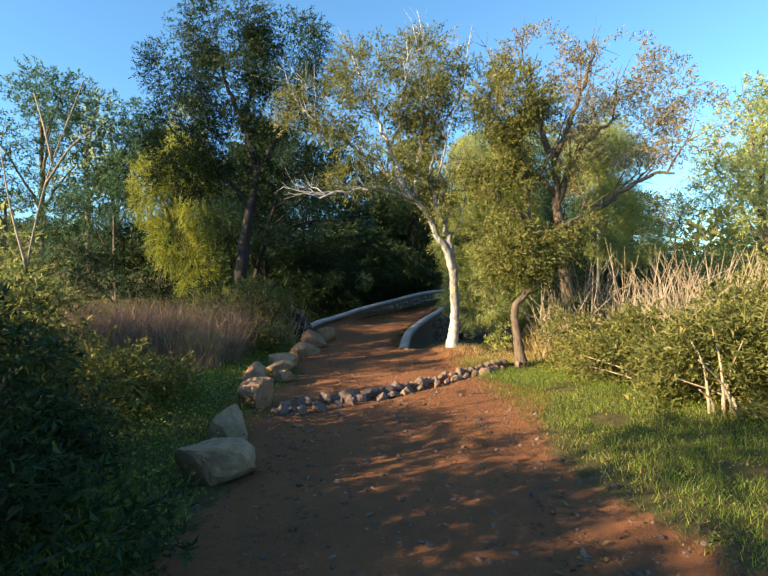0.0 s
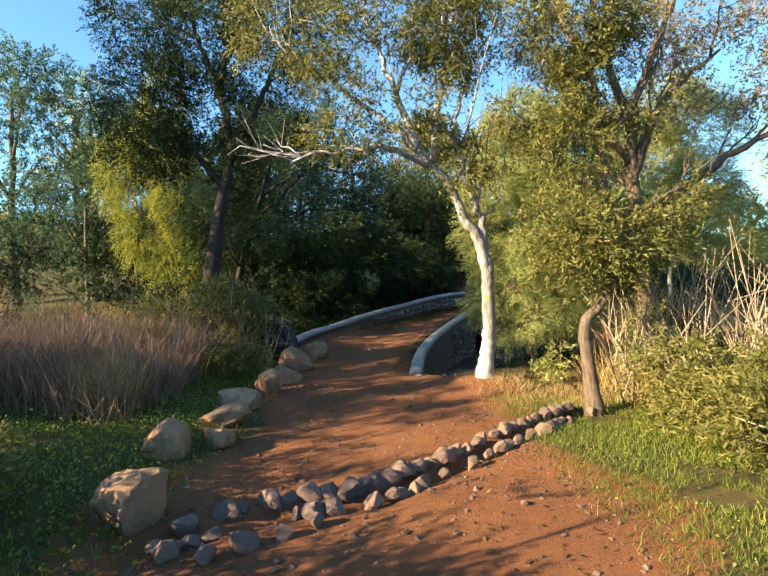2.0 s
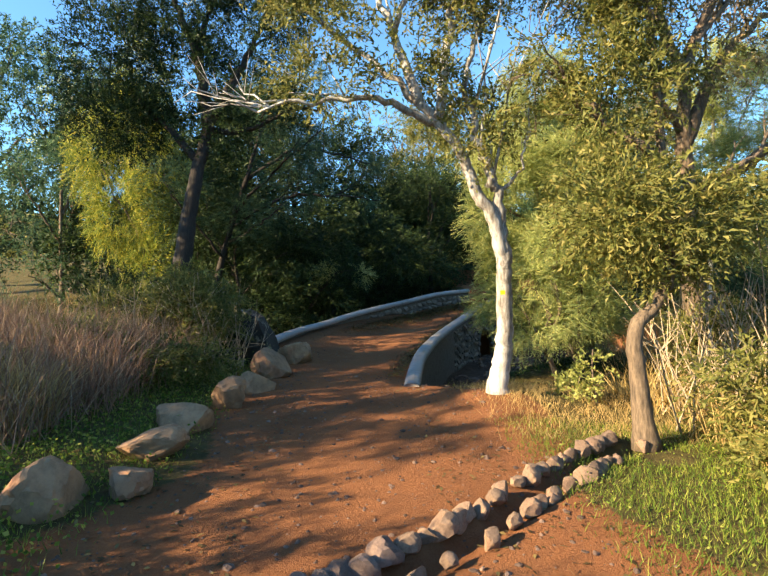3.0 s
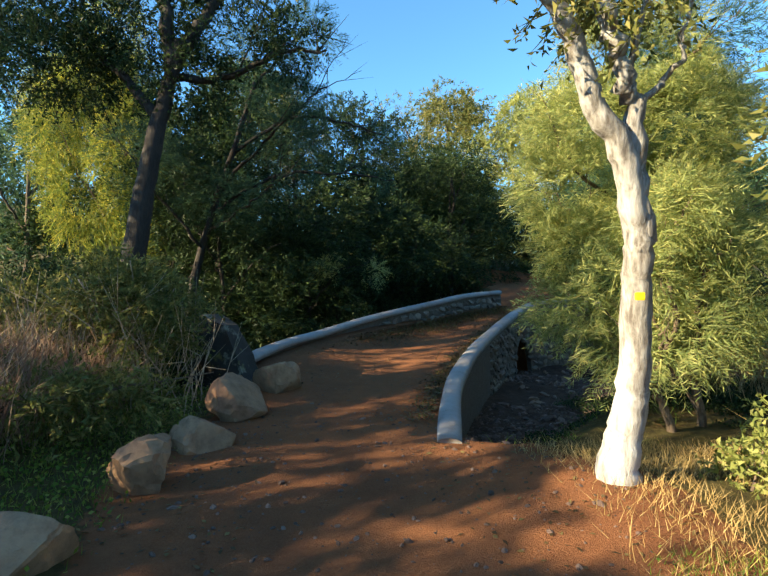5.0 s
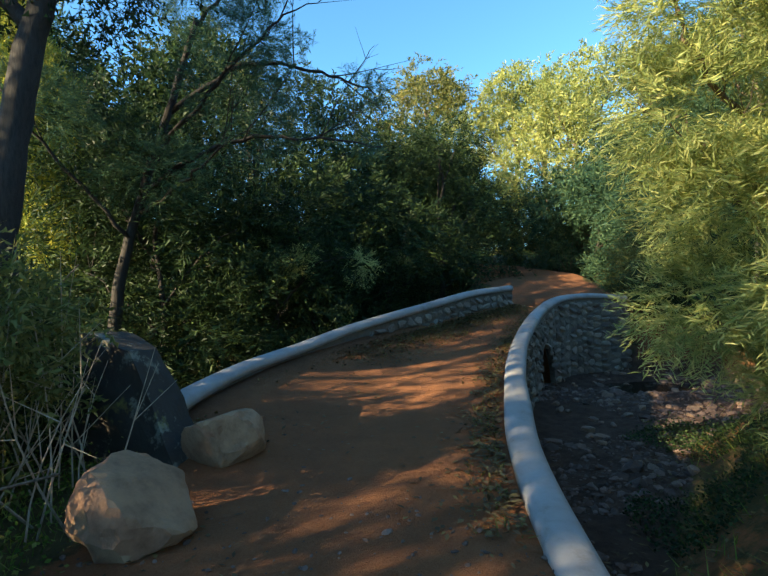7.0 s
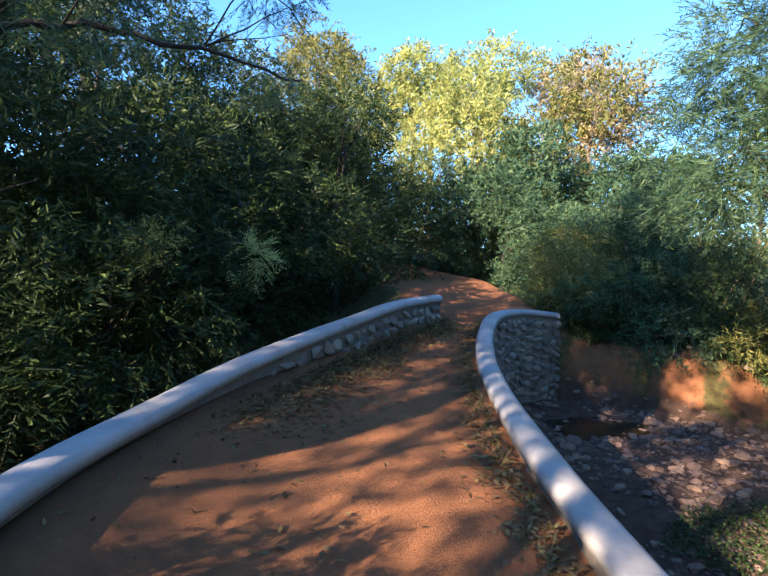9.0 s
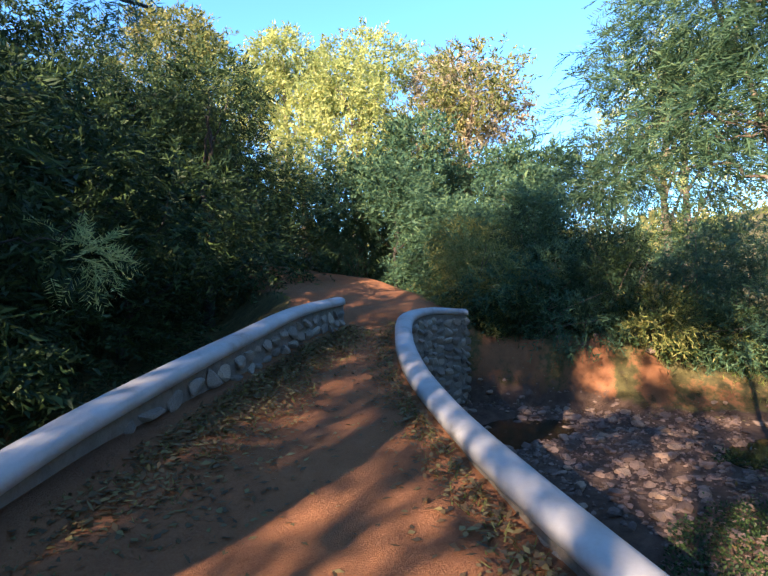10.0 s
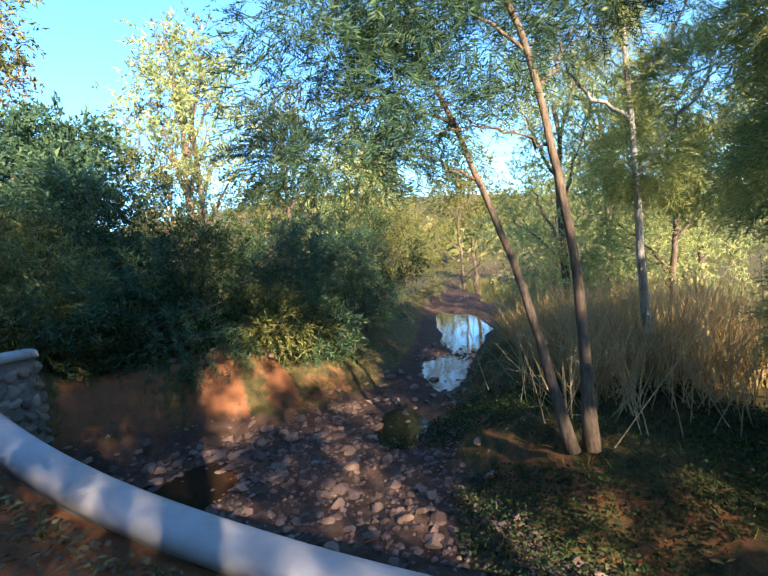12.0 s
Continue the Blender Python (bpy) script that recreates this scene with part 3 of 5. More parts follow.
for k, (x, y, a, b, c, turn) in enumerate(BOULDERS):
    ob = put("boulder", ROCKS[k % 5])
    ob.matrix_world = Matrix.LocRotScale((x, y, max(ground_z(x, y), 0) + c * 0.4), Euler((0.15 * math.sin(k * 3), 0.2 * math.cos(k * 2), radians(turn))), (a, b, c * 1.25))
    tagged(ob, "large buff sandstone boulder edging the footpath" if k != 1 else "squarish reddish sandstone boulder edging the footpath", "boulder", "boulders beside the path")

slab = thing("standing_slab", "dark lichened upright stone slab at the parapet's end", "boulder", at=(-2.28, 13.6, 0))
bm = bmesh.new()
bmesh.ops.create_cube(bm, size=1.0)
bmesh.ops.subdivide_edges(bm, edges=bm.edges[:], cuts=7, use_grid_fill=True)
for v in bm.verts:
    x, y, z = v.co
    h = z + 0.5
    wide = 1.25 - 0.75 * h ** 1.2
    v.co = Vector((x * wide + 0.14 * (1 - h) * (x > 0) - 0.06 * h, y * (0.4 - 0.12 * h), h * (1.18 - 0.2 * max(x, -0.1)) - 0.1))
    v.co += 0.05 * Vector((noise.noise(v.co * 3), noise.noise(v.co * 3 + Vector((9, 0, 0))), 0.6 * noise.noise(v.co * 4 + Vector((0, 7, 0)))))
ob = part("slab", bm, SLATE, slab)
ob.rotation_euler = (0.0, 0.0, radians(-20))

STONES = [rock_mesh("edging_stone", 40 + k, EDGING, 3, 0.9, 6) for k in range(7)]
DULL_STONES = [rock_mesh("edging_stone", 50 + k, PURPLISH, 3, 0.9, 6) for k in range(5)]
rng = np.random.default_rng(5)
ROW = smooth_line(DITCH, 6)
walked = np.r_[0, np.cumsum(np.hypot(*np.diff(ROW, axis=0).T))]
for off, small, large, gap in ((0.16, 0.06, 0.098, 0.08), (-0.12, 0.045, 0.08, 0.42)):
    d = 0.0
    while d < walked[-1]:
        r = rng.uniform(small, large)
        d += r
        k = min(np.searchsorted(walked, d), len(ROW) - 1)
        way = ROW[k] - ROW[k - 1]
        way = way / np.hypot(*way)
        x = np.interp(d, walked, ROW[:, 0]) - way[1] * off + rng.normal(scale=0.015)
        y = np.interp(d, walked, ROW[:, 1]) + way[0] * off + rng.normal(scale=0.015)
        d += r * rng.uniform(0.7, 1.0)
        if rng.uniform() < gap:
            continue
        dull = x < rng.uniform(-0.3, 0.6)
        ob = put("edging_stone", DULL_STONES[rng.integers(5)] if dull else STONES[rng.integers(7)])
        ob.matrix_world = Matrix.LocRotScale((x, y, 0.0 + r * 0.15), Euler((rng.normal(scale=0.2), rng.normal(scale=0.2), math.atan2(way[1], way[0]) + rng.normal(scale=0.25))), (r * 1.35, r * 1.05, r * 1.15))
        tagged(ob, "rough purplish grey stone lining a drain across the path" if dull else "rough buff stone lining a drain across the path", "stone", "stones lining the drain")
for x, y, r in ((-1.25, 5.76, 0.08), (-1.0, 5.72, 0.06), (-0.83, 5.84, 0.085), (-0.6, 5.95, 0.07), (-0.42, 6.1, 0.06)):
    ob = put("edging_stone", DULL_STONES[int(r * 100) % 5])
    ob.matrix_world = Matrix.LocRotScale((x, y, 0.01 + r * 0.3), Euler((0.2 * math.sin(x * 9), 0.2 * math.cos(y * 7), x * 11)), (r * 1.3, r, r * 1.1))
    tagged(ob, "rough purplish grey stone lining a drain across the path", "stone", "stones lining the drain")


def scatter(name, spots, sizes, meshes, label, category, rng):
    """Many small stones as one mesh."""
    verts, faces, n = [], [], 0
    base = []
    for m in meshes:
        co = np.empty(len(m.vertices) * 3)
        m.vertices.foreach_get("co", co)
        base.append((co.reshape(-1, 3), [tuple(p.vertices) for p in m.polygons]))
    for (x, y, z), r in zip(spots, sizes):
        co, fs = base[rng.integers(len(base))]
        a = rng.uniform(0, 6.28)
        c, sn = math.cos(a), math.sin(a)
        q = co * r * rng.uniform(0.7, 1.3, 3)
        verts.append(np.stack([q[:, 0] * c - q[:, 1] * sn + x, q[:, 0] * sn + q[:, 1] * c + y, q[:, 2] * 0.8 + z + r * 0.15], 1))
        faces += [tuple(i + n for i in g) for g in fs]
        n += len(co)
    ob = put(name, mesh_of(name, np.vstack(verts), faces, COBBLE))
    return tagged(ob, label, category, kind="stuff")


PEBBLES = [rock_mesh("pebble", 70 + k, COBBLE, 1, 0.7, 5) for k in range(5)]
rng = np.random.default_rng(8)
px = rng.uniform(-2.0, 2.6, 9000)
py = rng.uniform(0.3, 20, 9000)
ok = trail_near(px, py)[0] < 1.7
px, py = px[ok], py[ok]
ok = outside_bed(px, py) > 0.7
px, py = px[ok], py[ok]
scatter("path_gravel", np.stack([px, py, land(px, py)], 1), rng.gamma(1.3, 0.006, len(px)) + 0.004, PEBBLES, "small loose stones scattered over the earth path", "gravel", rng)
px, py = rng.uniform(0.8, 13, 20000), rng.uniform(12, 20.5, 20000)
ok = (outside_bed(px, py) < 0.1) & (rolling(px * 0.9 + 3, py * 1.3) > -0.35)
px, py = px[ok], py[ok]
scatter("creek_cobbles", np.stack([px, py, land(px, py)], 1), rng.gamma(1.6, 0.014, len(px)) + 0.008, PEBBLES, "rounded pinkish cobbles and gravel of the creek bed", "gravel", rng)
for k in range(260):
    x, y = rng.uniform(2.5, 10), rng.uniform(14, 21)
    if outside_bed(np.array([x]), np.array([y]))[0] < (0.7 if y > 18 else 0.3):
        ob = put("creek_stone", STONES[k % 7])
        r = rng.uniform(0.03, 0.085)
        ob.matrix_world = Matrix.LocRotScale((x, y, ground_z(x, y) + r * 0.25), Euler((0, 0, rng.uniform(0, 6))), (r * 1.4, r, r * 0.8))
        tagged(ob, "rounded grey stone lying in the creek bed", "stone", "stones in the creek bed")


# ---- grass ----
def blades(name, label, spots, height, width, material, rng, lean=0.35, category="grass"):
    n = len(spots)
    way = unit(np.c_[rng.normal(scale=lean, size=(n, 2)), np.ones(n)])
    h = height * rng.uniform(0.5, 1.25, (n, 1))
    side = unit(np.c_[rng.normal(size=(n, 2)), np.zeros(n)]) * width / 2
    bend = np.c_[way[:, :2] * 0.8, -0.25 * np.ones(n)]
    a = spots - np.array([0, 0, 0.02])
    mid = a + way * h * 0.55
    tip = a + way * h + bend * h * 0.35
    q1 = np.stack([a - side, a + side, mid + side * 0.8, mid - side * 0.8], 1)
    q2 = np.stack([mid - side * 0.8, mid + side * 0.8, tip + side * 0.1, tip - side * 0.1], 1)
    q = np.concatenate([q1, q2]) if height > 0.2 else np.stack([a - side, a + side, tip], 1)
    ob = put(name, quads_mesh(name, q, material))
    return tagged(ob, label, category, kind="stuff")


def spots_in(n, x0, x1, y0, y1, rng, rule=None):
    x, y = rng.uniform(x0, x1, n), rng.uniform(y0, y1, n)
    ok = (trail_near(x, y)[0] > 1.35 + rng.uniform(0, 0.5, n)) & (outside_bed(x, y) > 0.5) & (lumpy(np.c_[x, y, 0 * x], 2.5, 4.0) > -1.2)
    if rule:
        ok &= rule(x, y)
    x, y = x[ok], y[ok]
    return np.stack([x, y, land(x, y)], 1)


rng = np.random.default_rng(21)
blades("short_grass", "short green grass on the bank left of the path", spots_in(45000, -5.5, -1.0, 0.2, 13.5, rng), 0.1, 0.009, GRASS, rng)
blades("sunlit_grass", "fresh green grass lit by the sun beside the path", spots_in(95000, 1.3, 6.0, 0.5, 9.5, rng, lambda x, y: (y < 0.2 + 3.2 * (x - 0.2) + 6) & (lumpy(np.c_[x, y, 0 * x], 1.9, 6.0) > -1.9)), 0.09, 0.008, GRASS, rng)
blades("tree_foot_grass", "dry tufts of grass around the pale tree's foot", spots_in(7000, 0.9, 3.2, 8.9, 11.4, rng), 0.15, 0.006, STRAW, rng, 0.5)



# ---- trees that are seen near ----
tree("pale_tree", "slender pale-barked tree with thin olive foliage", (1.52, 10.22, 0.2),
     [(1.5, 10.22, 0.05), (1.52, 10.2, 0.3), (1.57, 10.17, 0.61), (1.59, 10.12, 0.96), (1.58, 10.06, 1.45), (1.55, 10.0, 1.78), (1.42, 9.9, 2.23), (1.25, 9.85, 2.47), (1.13, 9.8, 2.76), (0.95, 9.72, 3.06), (0.6, 9.66, 3.42)], 0.115,
     [(0.05, [(0.88, 9.68, 3.16), (0.3, 9.6, 3.4), (-0.26, 9.5, 3.42), (-1.05, 9.35, 3.28)]),
      (0.075, [(1.57, 10.03, 1.65), (1.55, 9.98, 2.0), (1.48, 9.88, 2.44), (1.38, 9.8, 2.7), (1.22, 9.72, 3.05), (1.15, 9.85, 3.8), (1.4, 10.05, 4.6), (2.0, 10.4, 5.7)]),
      (0.022, [(1.48, 9.87, 2.5), (1.7, 9.85, 2.7), (1.78, 9.85, 3.0), (1.85, 9.9, 3.5)]),
      (0.06, [(0.6, 9.66, 3.42), (0.34, 9.85, 4.25), (0.1, 9.9, 5.0), (-0.25, 10.0, 5.9)]),
      (0.06, [(0.8, 9.66, 3.25), (0.95, 9.85, 4.3), (1.15, 9.95, 5.4), (1.3, 10.2, 6.3)]),
      (0.04, [(0.6, 9.66, 3.42), (-0.1, 9.8, 4.1), (-0.85, 9.9, 4.7), (-1.4, 10.0, 5.2)]),
      (0.035, [(0.34, 9.85, 4.25), (0.6, 9.5, 5.1), (0.7, 9.3, 5.9)])],
     [(-1.0, 9.7, 5.1, 0.9, 0.8, 0.6), (0.0, 9.95, 5.8, 0.9, 0.9, 0.7), (1.2, 10.1, 6.1, 0.9, 0.9, 0.6), (2.1, 10.4, 5.6, 0.7, 0.8, 0.6), (0.7, 9.6, 5.3, 0.8, 0.8, 0.6), (-0.6, 9.6, 4.15, 0.7, 0.6, 0.4), (1.6, 10.0, 3.5, 0.45, 0.45, 0.5), (1.5, 9.95, 2.6, 0.25, 0.25, 0.35), (0.9, 9.9, 4.4, 0.6, 0.6, 0.5), (0.4, 9.6, 4.0, 0.6, 0.5, 0.4), (1.25, 9.75, 3.15, 0.5, 0.45, 0.4), (-0.4, 9.5, 3.6, 0.6, 0.4, 0.25), (0.5, 9.6, 3.6, 0.5, 0.4, 0.25), (1.75, 9.9, 2.9, 0.3, 0.3, 0.35), (1.3, 10.1, 5.2, 0.9, 0.8, 0.6)],
     5200, (0.26, 9, 0.06, 0.024, 0.0, 0.9), BARK_PALE, LEAF_OLIVE, 101, -0.3, 8)
blaze = thing("trail_mark", "small yellow painted trail mark on the pale trunk", "trail mark", at=(1.52, 9.9, 1.38))
bm = bmesh.new()
bmesh.ops.create_cube(bm, size=1.0)
bmesh.ops.bevel(bm, geom=bm.edges[:], offset=0.12, segments=1, affect="EDGES")
ob = part("paint_patch", bm, YELLOW, blaze)
ob.scale = (0.055, 0.02, 0.048)

tree("twisted_tree", "twisted brown tree with dense dusty olive leaves", (2.56, 8.85, 0.0),
     [(2.56, 8.85, -0.05), (2.5, 8.86, 0.5), (2.47, 8.86, 1.0), (2.66, 8.92, 1.22), (2.85, 9.0, 1.45), (2.92, 9.07, 1.9), (2.9, 9.15, 2.6), (2.87, 9.18, 3.5), (2.84, 9.3, 4.4)], 0.078,
     [(0.05, [(2.9, 9.15, 2.6), (2.3, 9.2, 3.1), (1.9, 9.3, 3.7)]), (0.05, [(2.88, 9.18, 3.2), (3.4, 9.3, 3.9), (3.9, 9.4, 4.6)]), (0.045, [(2.85, 9.2, 3.9), (2.6, 9.4, 4.8), (2.5, 9.5, 5.6)]), (0.05, [(2.9, 9.1, 2.3), (3.5, 9.1, 2.5), (4.1, 9.2, 2.9)])],
     [(2.75, 8.9, 2.0, 0.62, 0.5, 0.5), (2.3, 8.95, 2.2, 0.5, 0.45, 0.45), (3.1, 8.95, 2.1, 0.5, 0.45, 0.5), (2.5, 9.2, 3.3, 0.5, 0.5, 0.5), (2.2, 9.3, 3.9, 0.6, 0.6, 0.5), (3.2, 9.3, 4.2, 0.8, 0.7, 0.6), (2.6, 9.4, 5.0, 0.9, 0.8, 0.7), (3.7, 9.3, 2.6, 0.55, 0.5, 0.35)],
     2700, BROAD, BARK_BROWN, LEAF_OLIVE, 102, 0.1, 5)

tree("spreading_tree", "large spreading tree with dull grey-brown upper leaves", (4.4, 11.0, -0.1),
     [(4.4, 11.0, -0.2), (4.3, 10.9, 1.0), (4.1, 10.7, 2.2), (4.0, 10.6, 3.2), (4.0, 10.6, 4.2)], 0.17,
     [(0.09, [(4.1, 10.7, 2.4), (4.7, 10.2, 3.0), (5.4, 9.9, 3.5), (6.0, 9.6, 3.6)]), (0.09, [(4.0, 10.6, 3.2), (4.6, 10.7, 4.4), (5.6, 10.8, 5.2)]), (0.08, [(4.0, 10.6, 4.0), (3.6, 10.6, 5.2), (3.5, 10.6, 6.4)]), (0.07, [(4.0, 10.6, 4.2), (4.6, 10.6, 5.6), (5.0, 10.6, 6.6)]), (0.06, [(4.0, 10.6, 3.3), (3.2, 10.4, 4.2), (2.8, 10.4, 5.0)])],
     [(3.0, 10.6, 5.4, 1.0, 0.9, 0.8), (3.6, 10.6, 6.2, 1.0, 0.9, 0.7), (4.6, 10.6, 5.6, 1.1, 1.0, 0.9), (5.4, 10.6, 6.0, 1.0, 0.9, 0.7), (6.2, 10.4, 5.4, 1.0, 0.9, 0.8), (5.6, 10.0, 4.4, 0.9, 0.7, 0.5), (6.6, 10.2, 4.6, 0.8, 0.7, 0.6), (4.0, 10.4, 4.4, 0.9, 0.8, 0.6), (7.2, 10.6, 5.0, 0.7, 0.7, 0.6)],
     3600, (0.28, 9, 0.065, 0.026, 0.0, 0.9), BARK_BROWN, LEAF_GREY, 103, 0.0, 5)

# shade on this trunk and crown is put into bark and leaf colours
tree("tall_shaded_tree", "tall tree with a dense crown, trunk and leaves darkened for shade", (-4.05, 14.6, 0.2),
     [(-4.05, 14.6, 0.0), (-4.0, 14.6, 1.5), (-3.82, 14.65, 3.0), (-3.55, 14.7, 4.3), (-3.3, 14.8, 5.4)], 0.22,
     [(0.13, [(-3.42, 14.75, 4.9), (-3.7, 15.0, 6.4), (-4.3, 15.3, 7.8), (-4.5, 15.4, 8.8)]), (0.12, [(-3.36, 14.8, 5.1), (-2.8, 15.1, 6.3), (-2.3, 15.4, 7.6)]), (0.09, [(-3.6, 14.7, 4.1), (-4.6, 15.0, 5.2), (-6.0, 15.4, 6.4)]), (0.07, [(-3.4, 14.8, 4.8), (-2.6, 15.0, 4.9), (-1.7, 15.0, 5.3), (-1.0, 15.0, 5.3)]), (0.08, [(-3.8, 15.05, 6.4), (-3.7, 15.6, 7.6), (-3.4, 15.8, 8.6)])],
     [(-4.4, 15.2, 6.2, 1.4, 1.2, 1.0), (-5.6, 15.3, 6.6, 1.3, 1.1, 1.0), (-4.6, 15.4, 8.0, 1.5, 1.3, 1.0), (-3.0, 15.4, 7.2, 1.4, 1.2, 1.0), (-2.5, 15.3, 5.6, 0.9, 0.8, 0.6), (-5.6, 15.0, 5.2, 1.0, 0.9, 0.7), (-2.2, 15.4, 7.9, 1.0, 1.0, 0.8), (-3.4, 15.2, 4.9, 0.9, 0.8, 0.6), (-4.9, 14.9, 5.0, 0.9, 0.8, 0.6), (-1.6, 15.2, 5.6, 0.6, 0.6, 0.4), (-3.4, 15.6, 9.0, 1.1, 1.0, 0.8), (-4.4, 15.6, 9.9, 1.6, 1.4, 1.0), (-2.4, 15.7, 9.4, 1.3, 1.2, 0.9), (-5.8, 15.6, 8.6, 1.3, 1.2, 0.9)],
     8200, (0.32, 11, 0.085, 0.03, -0.05, 0.8), BARK_DARK_SHADED, LEAF_DARK_SHADED, 104, -0.5, 4)

golden = tree("golden_wattle", "young wattle with bright yellow-green feathery foliage", (-5.4, 14.6, 0.3),
     [(-5.4, 14.6, 0.2), (-5.35, 14.6, 1.4), (-5.4, 14.6, 2.8), (-5.4, 14.7, 4.2)], 0.06,
     [(0.03, [(-5.4, 14.6, 2.0), (-5.9, 14.4, 2.6), (-6.4, 14.3, 3.2)]), (0.03, [(-5.4, 14.6, 2.2), (-4.9, 14.3, 2.9), (-4.6, 14.2, 3.4)])],
     [(-5.3, 14.4, 4.4, 0.6, 0.6, 0.5), (-5.6, 14.4, 3.6, 0.9, 0.7, 0.5), (-6.4, 14.3, 3.3, 0.8, 0.6, 0.6), (-4.9, 14.3, 3.0, 0.7, 0.6, 0.6), (-5.6, 14.2, 2.4, 1.0, 0.7, 0.6), (-5.0, 14.2, 1.8, 0.7, 0.6, 0.5)],
     2600, WATTLE, BARK_BROWN, LEAF_GOLD, 105, -0.8, 2)
golden.location, golden.scale = (-7.2, 19.7, ground_z(-7.2, 19.7) - 0.1), (1.15, 1.15, 2.15)

feathery = tree("feathery_wattle", "slim wattle with bright feathery foliage beside the bridge", (3.5, 14.4, -0.5),
     [(3.5, 14.4, -0.75), (3.45, 14.4, 0.6), (3.4, 14.3, 2.0), (3.3, 14.2, 3.6), (3.3, 14.2, 5.0)], 0.036,
     [(0.03, [(3.45, 14.4, 0.7), (3.0, 14.2, 1.0), (2.5, 14.0, 1.1)]), (0.03, [(3.4, 14.3, 1.6), (2.8, 14.1, 2.2), (2.3, 13.9, 2.6)]), (0.03, [(3.35, 14.3, 2.5), (2.6, 14.0, 3.0), (2.3, 13.9, 3.6)]), (0.03, [(3.3, 14.2, 3.2), (3.8, 13.9, 4.0), (4.2, 13.7, 4.6)]), (0.03, [(3.4, 14.3, 1.8), (4.1, 14.0, 2.3), (4.6, 13.8, 2.4)])],
     [(2.65, 14.0, 1.2, 0.55, 0.5, 0.35), (2.7, 14.0, 2.0, 0.5, 0.5, 0.45), (2.5, 14.0, 2.7, 0.55, 0.5, 0.5), (2.75, 14.0, 3.5, 0.7, 0.6, 0.5), (3.4, 14.0, 4.3, 0.8, 0.7, 0.6), (3.9, 13.9, 3.4, 0.8, 0.7, 0.7), (3.6, 13.9, 2.4, 0.8, 0.6, 0.6), (3.4, 13.8, 1.4, 0.8, 0.6, 0.5), (4.3, 13.8, 2.2, 0.7, 0.6, 0.6), (4.1, 13.8, 1.0, 0.6, 0.5, 0.5), (3.3, 14.0, 5.1, 0.6, 0.6, 0.5), (3.2, 13.7, 0.7, 0.5, 0.4, 0.3)],
     6000, WATTLE, BARK_BROWN, LEAF_WATTLE, 106, -0.4, 3)
feathery.location = (3.2, 13.6, -0.5)
for k, (x, y, h) in enumerate([(2.75, 11.95, 2.7), (3.3, 12.3, 2.9)]):
    auto_tree("wattle_sapling", "thin-stemmed wattle sapling on the creek bank", (x, y, -0.15), h, 1.3, 600, WATTLE, BARK_BROWN, LEAF_WATTLE, 110 + k, 0.3, (0.03, 0.05), -0.8)

tree("leaning_wattle", "tall leaning wattle with dark feathery foliage by the creek", (4.17, 15.05, 0.19),
     [(4.17, 15.04, -0.01), (4.27, 15.25, 1.12), (4.44, 15.37, 1.71), (4.70, 15.71, 2.90), (4.87, 15.94, 3.56), (5.08, 16.28, 4.43), ], 0.04,
     [(0.019, [(4.58, 15.52, 2.35), (4.61, 16.09, 2.67), (4.72, 16.74, 2.59)]), (0.019, [(4.72, 15.71, 2.91), (4.67, 16.33, 3.23), (4.79, 16.90, 3.23)]), (0.017, [(4.87, 15.94, 3.56), (4.98, 16.59, 3.95), (5.01, 17.16, 4.03)]), (0.017, [(4.94, 16.03, 3.79), (5.26, 15.97, 4.43), (5.59, 15.84, 4.91)])],
     [(4.73, 16.66, 2.75, 0.93, 0.81, 0.42), (4.79, 16.90, 3.39, 1.04, 0.93, 0.52), (4.96, 16.75, 4.11, 1.04, 0.93, 0.63), (5.25, 16.21, 4.59, 1.04, 0.93, 0.63), (4.77, 16.18, 3.31, 0.81, 0.70, 0.52), (4.85, 17.23, 2.91, 0.70, 0.58, 0.42)],
     1700, WATTLE, BARK_BROWN, LEAF_BLUE, 107, -0.8, 4)
tree("creekside_wattle", "tall slender wattle with airy foliage by the creek", (4.18, 14.85, 0.19),
     [(4.18, 14.87, -0.01), (4.21, 14.88, 1.50), (4.24, 14.99, 2.51), (4.34, 15.10, 3.35), (4.35, 15.29, 3.99), (4.38, 15.51, 4.91), ], 0.044,
     [(0.019, [(4.24, 14.99, 2.51), (4.34, 15.42, 2.75), (4.38, 15.99, 2.83)]), (0.019, [(4.29, 15.06, 2.99), (4.56, 14.72, 3.47), (4.74, 14.41, 3.95)]), (0.017, [(4.34, 15.10, 3.35), (4.40, 15.67, 3.95), (4.45, 16.15, 4.51)]), (0.017, [(4.35, 15.26, 3.95), (4.61, 15.12, 4.59), (4.78, 14.89, 5.07)])],
     [(4.45, 16.07, 2.99, 0.70, 0.70, 0.42), (4.46, 15.99, 4.27, 0.93, 0.81, 0.63), (4.59, 15.28, 4.75, 1.04, 1.04, 0.63), (4.73, 14.49, 4.03, 0.81, 0.81, 0.52), (4.51, 15.36, 3.55, 0.70, 0.58, 0.52), (4.72, 14.73, 5.23, 0.93, 0.93, 0.52)],
     1700, WATTLE, BARK_BROWN, LEAF_BLUE, 108, -0.8, 4)
